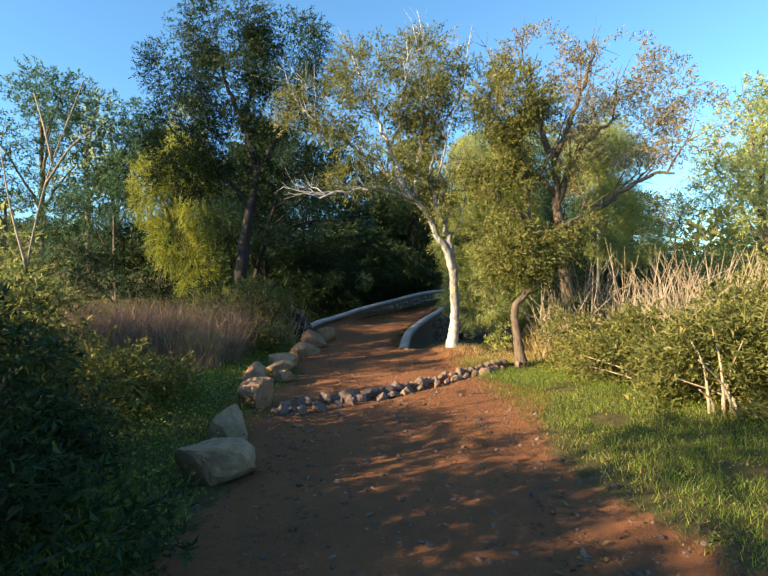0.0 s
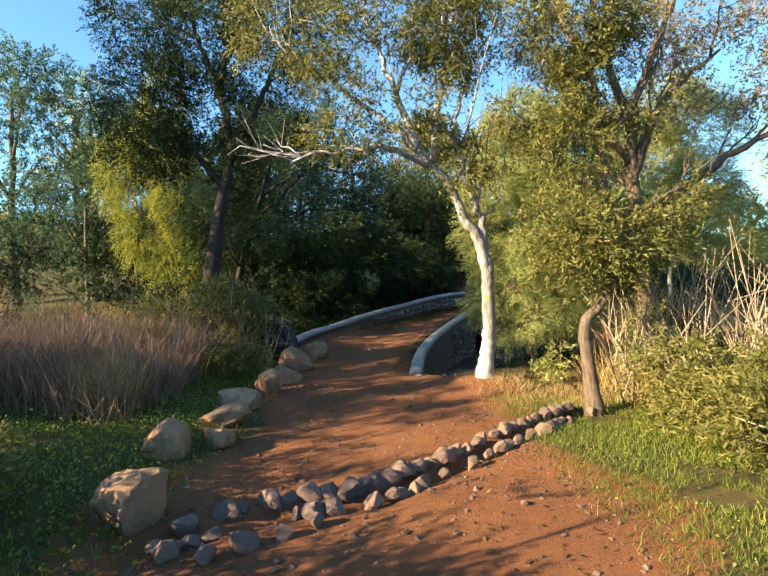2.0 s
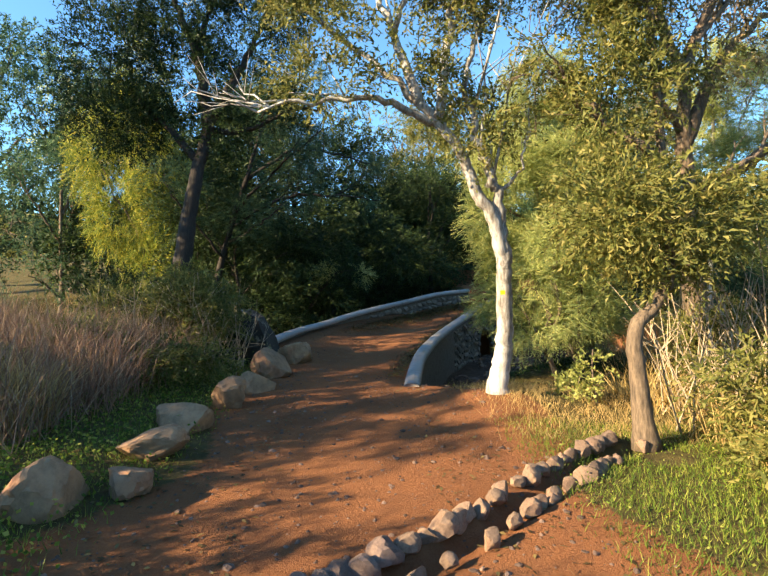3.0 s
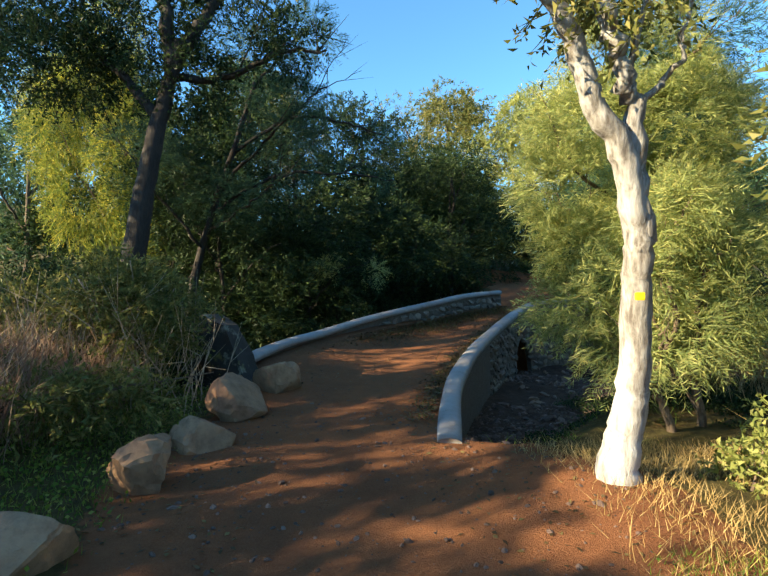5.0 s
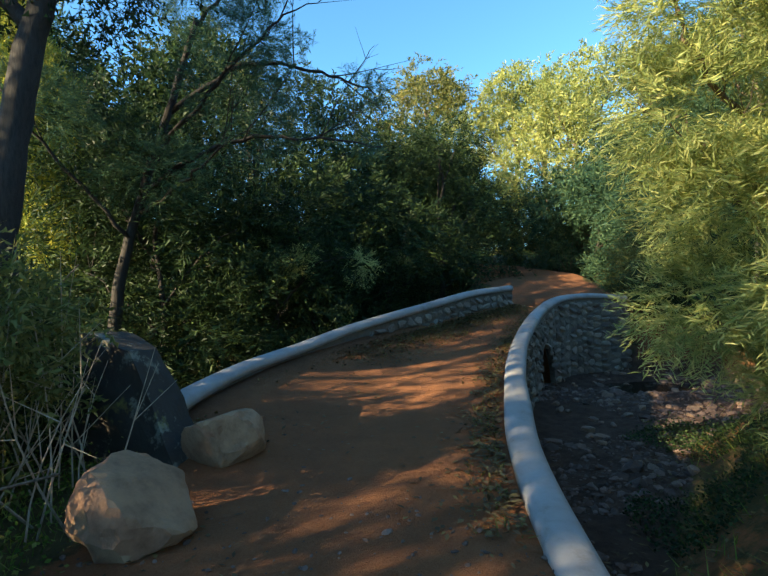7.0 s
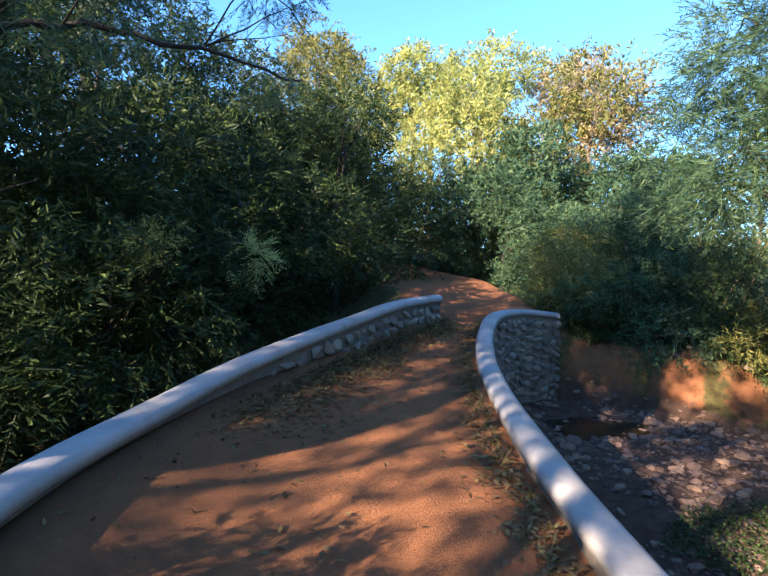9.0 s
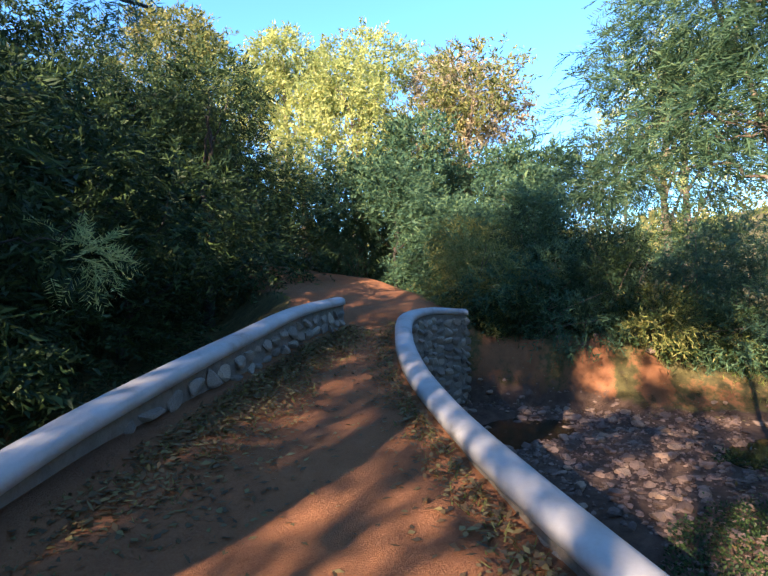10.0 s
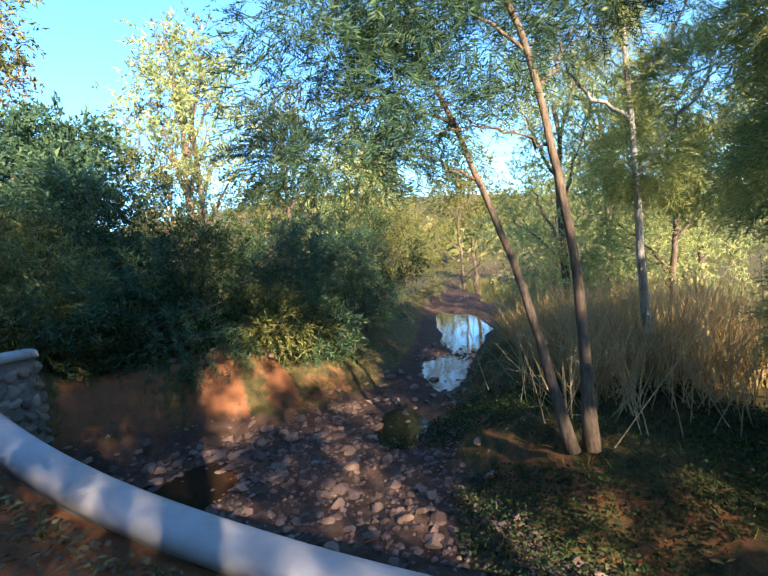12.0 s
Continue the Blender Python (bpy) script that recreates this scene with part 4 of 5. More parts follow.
tree("lit_wattle", "pale-stemmed wattle with golden feathery foliage on the bank", (6.15, 13.43, 0.17),
     [(6.15, 13.43, 0.02), (6.15, 13.45, 1.31), (6.20, 13.43, 2.64), (6.25, 13.44, 4.16), (6.25, 13.44, 5.30)], 0.055,
     [(0.03, [(6.20, 13.43, 2.45), (6.19, 12.86, 3.11), (6.23, 12.39, 3.59)]), (0.03, [(6.25, 13.44, 3.40), (6.29, 12.87, 4.06), (6.32, 12.49, 4.73)]), (0.03, [(6.20, 13.43, 3.02), (6.20, 14.00, 3.59), (6.28, 14.29, 4.16)])],
     [(6.21, 12.67, 3.40, 0.76, 0.76, 0.57), (6.30, 12.68, 4.54, 0.85, 0.85, 0.66), (6.24, 13.53, 5.30, 0.85, 0.85, 0.66), (6.29, 14.11, 4.35, 0.66, 0.66, 0.57), (6.26, 13.25, 2.64, 0.66, 0.66, 0.47), (6.52, 12.31, 2.45, 0.76, 0.76, 0.57)],
     3000, WATTLE, BARK_PALE, LEAF_WATTLE, 109, -0.5, 3)

# ---- wood beyond the bridge, in the shade ----
SHADY = [(-4.9, 21.0, -0.3, 5.6, 4.4), (-2.4, 19.9, -0.5, 3.4, 3.4), (-4.0, 18.8, -0.5, 4.9, 4.2), (-1.6, 21.2, -0.4, 5.0, 4.2), (-8.0, 23.0, 0.2, 6.0, 4.6), (0.2, 22.8, 0.6, 3.6, 3.8), (-3.2, 23.2, 0.8, 6.6, 4.6), (2.2, 25.2, 1.2, 6.0, 4.2), (-6.8, 22.2, 0.8, 6.8, 4.8), (1.0, 28.0, 2.0, 6.5, 4.6), (3.4, 31.0, 2.4, 4.5, 5.0), (7.4, 29.0, 2.2, 4.0, 4.6), (7.2, 25.2, 1.6, 3.2, 3.6), (10.4, 27.5, 1.8, 4.0, 4.6), (10.0, 23.4, 1.4, 3.4, 3.8)]
DEEP = [(-5.5, 26.0, 8.5, 6.0), (-2.0, 26.5, 5.4, 5.4), (1.2, 30.5, 4.4, 5.4), (-9.5, 24.5, 9.0, 6.0)]
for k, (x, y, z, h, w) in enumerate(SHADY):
    auto_tree("shady_wattle", "dark bushy wattle in shade behind the bridge", (x, y, min(z, ground_z(x, y))), h, w, 1650, (0.5, 16, 0.13, 0.034, -0.2, 0.65, "feather"), BARK_DARK_SHADED, LEAF_DARK_SHADED if k < 10 else LEAF_BLUE, 130 + k, 0.08, (0, 0), -1.2)

# the hollow's darkness is partly in these leaves' colour
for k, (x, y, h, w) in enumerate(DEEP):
    auto_tree("shady_tree", "dense tree deep in the wood, leaves darkened for shade", (x, y, ground_z(x, y)), h, w, 1800, (0.6, 12, 0.2, 0.08, -0.1, 0.8), BARK_DARK_SHADED, LEAF_DARK_SHADED, 330 + k, 0.06, (0, 0), -1.6)

# sunlit trees at the back
BACK = [(4.2, 29.6 + 2.5, 7.0, 5.0, LEAF_YELLOW, "sunlit yellow-green tree at the back of the wood"), (8.2, 28.8, 7.6, 5.0, LEAF_YELLOW, "sunlit yellow-green tree at the back of the wood"), (11.6, 27.0, 7.6, 5.0, LEAF_OLIVE, "tall olive-green tree at the back of the wood"), (14.2, 22.8, 5.0, 4.4, LEAF_OLIVE, "olive-green tree above the creek bank"), (6.6, 31.5, 9.0, 4.6, LEAF_YELLOW, "sunlit yellow-green tree at the back of the wood"), (9.8, 30.5, 9.5, 5.0, LEAF_YELLOW, "sunlit yellow-green tree at the back of the wood"), (3.0, 33.5, 9.5, 5.0, LEAF_OLIVE, "tall olive-green tree at the back of the wood"), (12.6, 28.5, 9.0, 4.6, LEAF_GREY, "tall thin-leaved greyish tree, half bare"), (8.0, 26.5, 5.0, 3.8, LEAF_BLUE, "blue-green wattle beside the far path"), (11.0, 24.8, 4.6, 3.6, LEAF_BLUE, "blue-green wattle beside the far path"), (13.8, 25.0, 5.2, 3.8, LEAF_DARK_SHADED, "dark green wattle beside the far path"), (9.3, 11.4, 4.4, 3.6, LEAF_WATTLE, "sunlit wattle across the creek"), (13.0, 8.8, 5.2, 4.2, LEAF_WATTLE, "sunlit wattle across the creek"), (17.5, 6.8, 5.6, 4.6, LEAF_OLIVE, "olive-green tree across the creek"), (-1.5, 33.0, 9.0, 5.0, LEAF_DARK_SHADED, "dark green tree on the rising ground"), (-6.0, 31.0, 9.5, 5.4, LEAF_OLIVE, "tall olive-green tree on the rising ground"), (-10.5, 27.0, 9.0, 5.2, LEAF_BLUE, "hazy blue-green tree behind the scrub"), (-11.6, 22.6, 7.5, 4.8, LEAF_BLUE, "dark green tree behind the scrub"), (-9.6, 13.2, 4.6, 3.6, LEAF_OLIVE, "bushy olive tree behind the scrub"), (-16.5, 25.5, 12.0, 6.4, LEAF_BLUE, "hazy blue-green tree behind the scrub"), (15.0, 17.6, 3.4, 3.6, LEAF_DARK_SHADED, "low dark tree on the creek bank"), (18.5, 17.2, 4.0, 4.0, LEAF_OLIVE, "low olive tree on the creek bank"), (23.0, 16.4, 4.5, 4.6, LEAF_OLIVE, "low olive tree on the creek bank"), (16.5, 11.4, 4.4, 4.0, LEAF_WATTLE, "sunlit wattle across the creek"), (21.0, 9.6, 5.0, 4.6, LEAF_OLIVE, "olive-green tree across the creek"), (29.0, 13.0, 6.0, 6.0, LEAF_OLIVE, "olive-green tree across the creek"), (-13.2, 26.0, 10.5, 6.0, LEAF_BLUE, "hazy blue-green tree behind the scrub"), (10.5, 13.0, 6.0, 3.8, LEAF_WATTLE, "sunlit wattle across the creek"), (13.0, 15.0 - 4.0, 6.5, 4.2, LEAF_WATTLE, "sunlit wattle across the creek")]
for k, (x, y, h, w, leaf, label) in enumerate(BACK):
    auto_tree("wood_tree", label, (x, y, ground_z(x, y)), h, w, 950 if h < 9 else 1500, (0.5, 13, 0.18, 0.06, -0.1, 0.8) if y > 24 else (0.4, 13, 0.11, 0.028, -0.15, 0.75), BARK_BROWN, leaf, 160 + k, 0.2 if h > 7 else 0.1, (0, 0), -0.7)
TALL = [(-11.5, 4.6, 5.4, 3.2, 0.6, 330), (-11.5, 6.7, 7.0, 3.8, 0.7, 800), (-11.6, 8.8, 8.6, 4.6, 0.58, 1000), (-12.2, 10.9, 9.8, 5.2, 0.5, 420), (-13.6, 13.2, 11.0, 5.6, 0.45, 900), (-8.5, -1.2, 5.2, 3.6, 0.3, 500), (-8.5, -3.8, 5.6, 3.6, 0.2, 700)]
for k, (x, y, h, w, low, count) in enumerate(TALL):
    auto_tree("tall_olive_tree", "tall olive-green tree on the bank above the path", (x, y, ground_z(x, y)), h, w, count, (0.5, 9, 0.2, 0.08, -0.1, 0.9), BARK_BROWN, LEAF_OLIVE, 350 + k, low, (0, 0), 0.1)
PINES = [(20, 24.5, 11), (23.5, 25.5, 12.5), (26, 22.0, 11), (21, 15.5 + 2.5, 7), (27, 18.0, 8), (31, 12, 8), (12, 42, 13), (2, 48, 14), (-8, 45, 14), (-20, 36, 13), (18, 38, 13), (24, 5, 9), (17, 3, 8), (-24, 24, 10)]
for k, (x, y, h) in enumerate(PINES):
    auto_tree("far_pine", "distant open-crowned pine against the sky", (x, y, ground_z(x, y)), h, h * 0.45, 460, (0.7, 10, 0.26, 0.08, 0.1, 1.0), BARK_BROWN, LEAF_OLIVE if k % 3 else LEAF_WATTLE, 190 + k, 0.45, (0, 0), -0.5)

# wooded hills all around
rng = np.random.default_rng(44)
a, d = rng.uniform(0, 6.28, 420), 48 + 130 * rng.uniform(0, 1, 420) ** 1.3
hx, hy = d * np.cos(a), 10 + d * np.sin(a)
hills = np.stack([hx, hy, land(hx, hy) + 2.0, 3.5 + 0 * hx, 3.5 + 0 * hx, 2.6 + 0 * hx], 1)
tagged(put("far_wood", quads_mesh("far_wood", sprays(hills, 13000, (1.6, 5, 1.3, 0.5, 0.2, 0.9), rng, -1.5), LEAF_OLIVE)), "far olive-green woodland on the hills", "woodland", kind="stuff")

tree("young_wattle", "young wattle with one bright sunlit bough beside the bridge", (-2.5, 19.6, -0.4),
     [(-2.5, 19.6, -0.7), (-2.2, 19.4, 0.6), (-1.7, 19.1, 1.4), (-1.2, 18.9, 1.8)], 0.035,
     [(0.02, [(-1.7, 19.1, 1.4), (-1.2, 18.8, 1.9), (-0.6, 18.7, 2.0)]), (0.02, [(-2.0, 19.3, 1.0), (-1.9, 18.8, 1.6), (-1.7, 18.6, 1.9)])],
     [(-1.45, 18.85, 2.0, 0.3, 0.25, 0.16), (-0.95, 18.8, 2.1, 0.3, 0.25, 0.14), (-0.45, 18.85, 1.9, 0.25, 0.22, 0.16), (-0.8, 18.8, 1.75, 0.2, 0.2, 0.12)],
     240, WATTLE, BARK_DARK_SHADED, LEAF_WATTLE, 125, -0.9, 2)
tree("overhanging_wattle", "tall dark wattle with feathery boughs hanging over the bridge", (-4.6, 18.0, -0.2),
     [(-4.6, 18.0, -0.4), (-4.4, 18.0, 1.5), (-4.0, 18.1, 3.2), (-3.5, 18.2, 4.8), (-3.1, 18.3, 6.2)], 0.11,
     [(0.05, [(-4.0, 18.1, 3.2), (-2.6, 18.2, 4.0), (-1.2, 18.3, 4.1), (0.1, 18.45, 4.0)]), (0.05, [(-3.6, 18.2, 4.5), (-2.3, 18.1, 5.3), (-1.0, 18.2, 5.2), (0.0, 18.3, 4.9)]),
      (0.045, [(-3.9, 18.1, 3.6), (-2.8, 17.4, 4.4), (-1.9, 16.9, 5.0), (-1.2, 16.6, 5.4)]), (0.04, [(-4.1, 18.1, 2.8), (-3.0, 17.3, 3.2), (-2.2, 16.8, 3.7)]), (0.04, [(-3.2, 18.3, 6.0), (-2.4, 18.4, 7.0), (-1.8, 18.4, 7.6)]), (0.04, [(-4.2, 18.0, 2.4), (-5.0, 17.4, 3.6), (-5.6, 17.0, 4.6)])],
     [(-0.2, 18.4, 4.05, 0.6, 0.5, 0.2), (-1.2, 18.3, 4.15, 0.7, 0.6, 0.3), (-2.2, 18.2, 4.3, 0.8, 0.7, 0.5), (-0.3, 18.3, 4.95, 0.5, 0.5, 0.2), (-1.2, 18.2, 5.25, 0.7, 0.6, 0.35), (-2.3, 18.2, 5.7, 0.9, 0.8, 0.5), (-1.5, 16.8, 5.3, 0.7, 0.6, 0.3), (-2.3, 17.0, 4.6, 0.7, 0.6, 0.4), (-2.4, 17.0, 3.6, 0.6, 0.5, 0.35), (-2.0, 18.4, 7.3, 0.9, 0.8, 0.6), (-3.1, 18.3, 6.8, 1.0, 0.9, 0.6), (-5.3, 17.2, 4.3, 0.9, 0.8, 0.6), (-3.6, 18.0, 3.4, 1.0, 0.9, 0.6)],
     3000, WATTLE, BARK_DARK_SHADED, LEAF_BLUE, 126, -0.3, 4)

# ---- scrub beside the path ----
shrub("fallen_twig_shrub", "leafy shrub with pale bare twigs by the parapet", (-2.9, 12.6, 0.15), [(-2.9, 12.5, 1.0, 0.7, 0.6, 0.6), (-2.5, 12.4, 1.45, 0.5, 0.45, 0.35), (-3.3, 12.4, 1.4, 0.6, 0.5, 0.4), (-3.0, 12.3, 0.6, 0.7, 0.5, 0.4), (-4.0, 12.6, 1.1, 0.7, 0.6, 0.5)], 1500, BROAD, LEAF_OLIVE, 210, 14, BARK_DEAD, -0.4)
shrub("bank_shrub", "dense green shrub over the creek bank", (-3.6, 13.6, 0.1), [(-3.4, 13.5, 0.9, 0.8, 0.6, 0.8), (-2.9, 14.0, 0.6, 0.5, 0.5, 0.6), (-4.4, 13.4, 1.0, 0.8, 0.7, 0.8)], 1400, BROAD, LEAF_DARK_SHADED, 211, 8)
LEFT_SCRUB = [(-2.45, 2.9, 1.2, LEAF_DARK_SHADED), (-2.95, 4.1, 1.45, LEAF_OLIVE), (-2.25, 2.1, 0.7, LEAF_DARK_SHADED), (-3.6, 5.3, 0.6, LEAF_OLIVE), (-2.75, 1.6, 1.3, LEAF_DARK_SHADED), (-3.6, 10.9, 0.7, LEAF_OLIVE), (-3.3, 2.6, 1.3, LEAF_OLIVE), (-4.2, 4.2, 1.9, LEAF_YELLOW), (-5.4, 6.0, 1.9, LEAF_OLIVE), (-4.8, 2.4, 2.0, LEAF_OLIVE), (-7.2, 7.6, 1.8, LEAF_OLIVE), (-7.6, 10.9, 1.9, LEAF_YELLOW), (-8.4, 13.8, 2.4, LEAF_DARK_SHADED), (-6.8, 4.6, 2.2, LEAF_YELLOW), (-3.4, 0.4, 1.5, LEAF_OLIVE), (-5.2, -0.6, 2.4, LEAF_OLIVE), (-6.2, -3.0, 2.6, LEAF_OLIVE), (-9.0, 6.5, 2.8, LEAF_OLIVE)]
for k, (x, y, h, leaf) in enumerate(LEFT_SCRUB):
    r = np.random.default_rng(230 + k)
    z = ground_z(x, y)
    blobs = [(x + r.normal(scale=0.4), y + r.normal(scale=0.4), z + h * q, 0.6, 0.6, h * 0.24) for q in (0.25, 0.4, 0.55, 0.7, 0.82)]
    shrub("scrub_bush", "tangled wild bush on the bank by the path", (x, y, z), blobs, 760, BROAD, leaf, 230 + k, 9, BARK_BROWN, -0.5)
RIGHT_SCRUB = [(3.55, 4.9, 1.0, LEAF_OLIVE), (3.7, 6.3, 1.25, LEAF_OLIVE), (4.3, 5.2, 1.5, LEAF_OLIVE), (4.0, 7.2, 1.1, LEAF_OLIVE), (3.75, 8.4, 0.9, LEAF_OLIVE), (5.4, 5.6, 1.9, LEAF_OLIVE), (4.1, 5.9, 1.1, LEAF_OLIVE), (5.0, 6.6, 1.4, LEAF_OLIVE), (4.7, 4.6, 0.9, LEAF_OLIVE), (6.2, 7.4, 1.9, LEAF_OLIVE), (3.6, 7.6, 0.8, LEAF_OLIVE), (6.6, 5.2, 1.7, LEAF_OLIVE), (7.6, 8.6, 2.2, LEAF_OLIVE), (4.6, 10.0, 1.2, LEAF_OLIVE)]
for k, (x, y, h, leaf) in enumerate(RIGHT_SCRUB):
    r = np.random.default_rng(260 + k)
    z = ground_z(x, y)
    blobs = [(x + r.normal(scale=0.35), y + r.normal(scale=0.35), z + h * q, 0.55, 0.55, h * 0.25) for q in (0.2, 0.4, 0.6, 0.75)]
    shrub("grey_bush", "small-leaved grey-green bush among dry stems", (x, y, z), blobs, 650, (0.3, 12, 0.075, 0.024, -0.05, 0.9), leaf, 260 + k, 9, BARK_DEAD, -0.6)
FAR_BANK = [(7.0, 20.75, 0.9), (7.9, 20.2, 0.9), (8.7, 19.0, 1.0), (6.3, 21.4, 0.9), (9.6, 17.9, 1.1), (5.4, 31.2, 3.0), (6.8, 30.2, 3.0), (6.6, 33.0, 3.4), (3.6, 33.6, 3.4), (7.2, 27.4, 2.4), (2.0, 26.4, 2.4), (7.6, 20.6, 1.9), (8.6, 19.6, 2.2), (9.6, 18.6, 2.4), (6.6, 21.6, 1.6), (10.8, 18.4, 2.6), (8.4, 21.6, 2.6), (12.5, 17.6, 2.4), (7.3, 22.8, 2.2), (10.2, 21.0, 3.0), (12.4, 20.0, 3.2)]
for k, (x, y, h) in enumerate(FAR_BANK):
    r = np.random.default_rng(280 + k)
    z = ground_z(x, y)
    blobs = [(x + r.normal(scale=0.45), y + r.normal(scale=0.45), z + h * q, 0.5 if h < 1.2 else 0.85 + 0.5 * (y > 25), 0.5 if h < 1.2 else 0.85 + 0.5 * (y > 25), h * 0.24) for q in (0.15, 0.4, 0.6, 0.8)]
    shrub("creek_bush", ("dense olive-green" if k % 4 == 2 else "dense dark green" if k % 4 == 0 else "dense blue-green") + " bush overhanging the creek bank", (x, y, z), blobs, 400 if h < 1.2 else 850, (0.36, 14, 0.1, 0.022, -0.2, 0.7), LEAF_OLIVE if k % 4 == 2 else LEAF_DARK_SHADED if k % 4 == 0 else LEAF_BLUE, 280 + k, 8, BARK_BROWN, -1.0)


def dry_stand(name, label, spots, height, material, seed, stems=60, spread=0.5, thick=0.007, fork=1, piece="cane"):
    """Bare upright stalks springing from the ground."""
    for k, (x, y) in enumerate(spots):
        r = np.random.default_rng(seed + k)
        z = ground_z(x, y)
        clump = thing(name, label, "dry shrub", at=(x, y, z))
        for _ in range(stems):
            pieces = []
            foot = np.array([r.normal(scale=spread * 0.5), r.normal(scale=spread * 0.5), -0.03])
            way = unit(np.array([r.normal(scale=0.28), r.normal(scale=0.28), 1.0]))
            h = height * r.uniform(0.5, 1.1)
            bend = np.array([r.normal(scale=0.12), r.normal(scale=0.12), 0]) * h
            m = foot + way * h * np.linspace(0, 1, 5)[:, None] + bend * (np.linspace(0, 1, 5) ** 2)[:, None]
            pieces.append(tube(m, np.linspace(thick, thick * 0.3, 5), 4))
            for _ in range(fork):
                a = m[r.integers(1, 4)]
                w = unit(way + r.normal(scale=0.5, size=3))
                pieces.append(tube(a + w * h * 0.4 * np.linspace(0, 1, 3)[:, None], np.linspace(thick * 0.6, thick * 0.2, 3), 3))
            v, f = join(pieces)
            put(piece, mesh_of(piece, v, f, material), clump)


dry_stand("dry_cane_clump", "bare straw-coloured canes beside the path", [(5.2, 8.3), (5.9, 9.2), (4.6, 9.0), (6.6, 8.4), (5.4, 7.4), (3.9, 9.6)], 1.9, BARK_DEAD, 300, 55, 0.8, 0.011, 2)
dry_stand("bare_twig_clump", "pale bare twigs standing in the scrub", [(-3.0, 12.3), (-3.7, 12.0), (-2.4, 12.7)], 1.5, BARK_DEAD, 320, 22, 0.5, 0.008, 3, "twig")
dry_stand("dry_bramble", "tangled dry straw-coloured stems on the sunny creek bank", [(5.3, 14.3), (5.9, 13.7), (6.5, 14.3), (5.0, 13.6), (7.2, 13.8)], 1.5, STRAW_STEM, 340, 45, 0.9, 0.006, 3, "stem")
rng = np.random.default_rng(33)
blades("rusty_tall_grass", "tall rusty seeding grass on the bank", spots_in(6500, -6.6, -2.9, 8.4, 12.4, rng), 0.95, 0.011, RUSTY, rng, 0.42)
blades("seeding_grass", "tall purplish seeding stalks among the rusty grass", spots_in(2600, -6.4, -2.7, 8.2, 12.6, rng), 1.15, 0.009, RUSTY, rng, 0.35)
blades("straw_tuft", "straw-coloured tuft of tall grass", spots_in(700, -3.6, -3.0, 8.6, 9.2, rng), 0.75, 0.01, STRAW, rng, 0.25)
blades("dry_bank_grass", "tall sunlit dry grass across the creek", spots_in(9000, 5.6, 10.5, 11.5, 14.4, rng), 1.1, 0.014, STRAW, rng, 0.3)
blades("right_dry_grass", "dry straw grass among the canes", spots_in(7000, 3.2, 7.5, 7.4, 11.0, rng), 0.6, 0.01, STRAW, rng, 0.4)
# herbs take the darkened leaf colour in place of the bank's shade
blades("creek_herbs", "low herbs on the near creek bank, darkened for shade", spots_in(9000, 2.6, 6.0, 13.2, 16.2, rng), 0.13, 0.014, LEAF_DARK_SHADED, rng, 0.8)

# ---- low weeds on the banks ----
def ground_cover(name, label, spots, size, material, rng):
    n = len(spots)
    way = unit(np.c_[rng.normal(size=(n, 2)), rng.uniform(0.1, 0.9, n)])
    p = spots + np.c_[np.zeros((n, 2)), rng.gamma(1.5, 0.03, n)]
    return tagged(put(name, quads_mesh(name, leaves(p, way, size, size * 0.7, rng), material)), label, "weeds", kind="stuff")


rng = np.random.default_rng(91)
ground_cover("clover_weeds", "low dark green leafy weeds on the shaded bank", spots_in(36000, -5.0, -1.0, 0.3, 14.0, rng), 0.034, GRASS, rng)
ground_cover("clover_weeds", "low green leafy weeds among sunlit grass", spots_in(9000, 1.3, 5.5, 0.5, 9.5, rng), 0.02, GRASS, rng)

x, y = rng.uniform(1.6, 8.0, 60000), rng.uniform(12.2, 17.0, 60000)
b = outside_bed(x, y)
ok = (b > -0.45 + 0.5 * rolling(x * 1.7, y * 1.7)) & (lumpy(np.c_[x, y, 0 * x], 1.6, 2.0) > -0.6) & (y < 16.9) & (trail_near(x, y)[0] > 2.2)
# near bank's shade is painted into the weeds by their dark leaf material
ground_cover("creek_weeds", "low weeds covering the near creek bank, darkened for shade", np.stack([x, y, land(x, y)], 1)[ok], 0.032, LEAF_DARK_SHADED, rng)
stalk = thing("bare_stalk", "tall thin leafless stalk in the scrub", "weed", at=(-3.15, 3.9, 0.1))
for pts in ([(0, 0, 0), (0.08, 0.1, 1.2), (0.3, 0.15, 2.3), (0.62, 0.2, 3.2)], [(0.15, 0.12, 1.6), (0.05, 0.1, 2.1), (-0.02, 0.1, 2.6)], [(0.3, 0.15, 2.3), (0.55, 0.1, 2.6), (0.75, 0.1, 2.75)], [(0.36, 0.16, 2.5), (0.3, 0.16, 2.8), (0.2, 0.2, 3.1)]):
    m = smooth_line(pts, 5)
    v, f = tube(m, np.linspace(0.012, 0.004, len(m)), 5)
    put("stem", mesh_of("stem", v, f, BARK_DEAD, True), stalk)
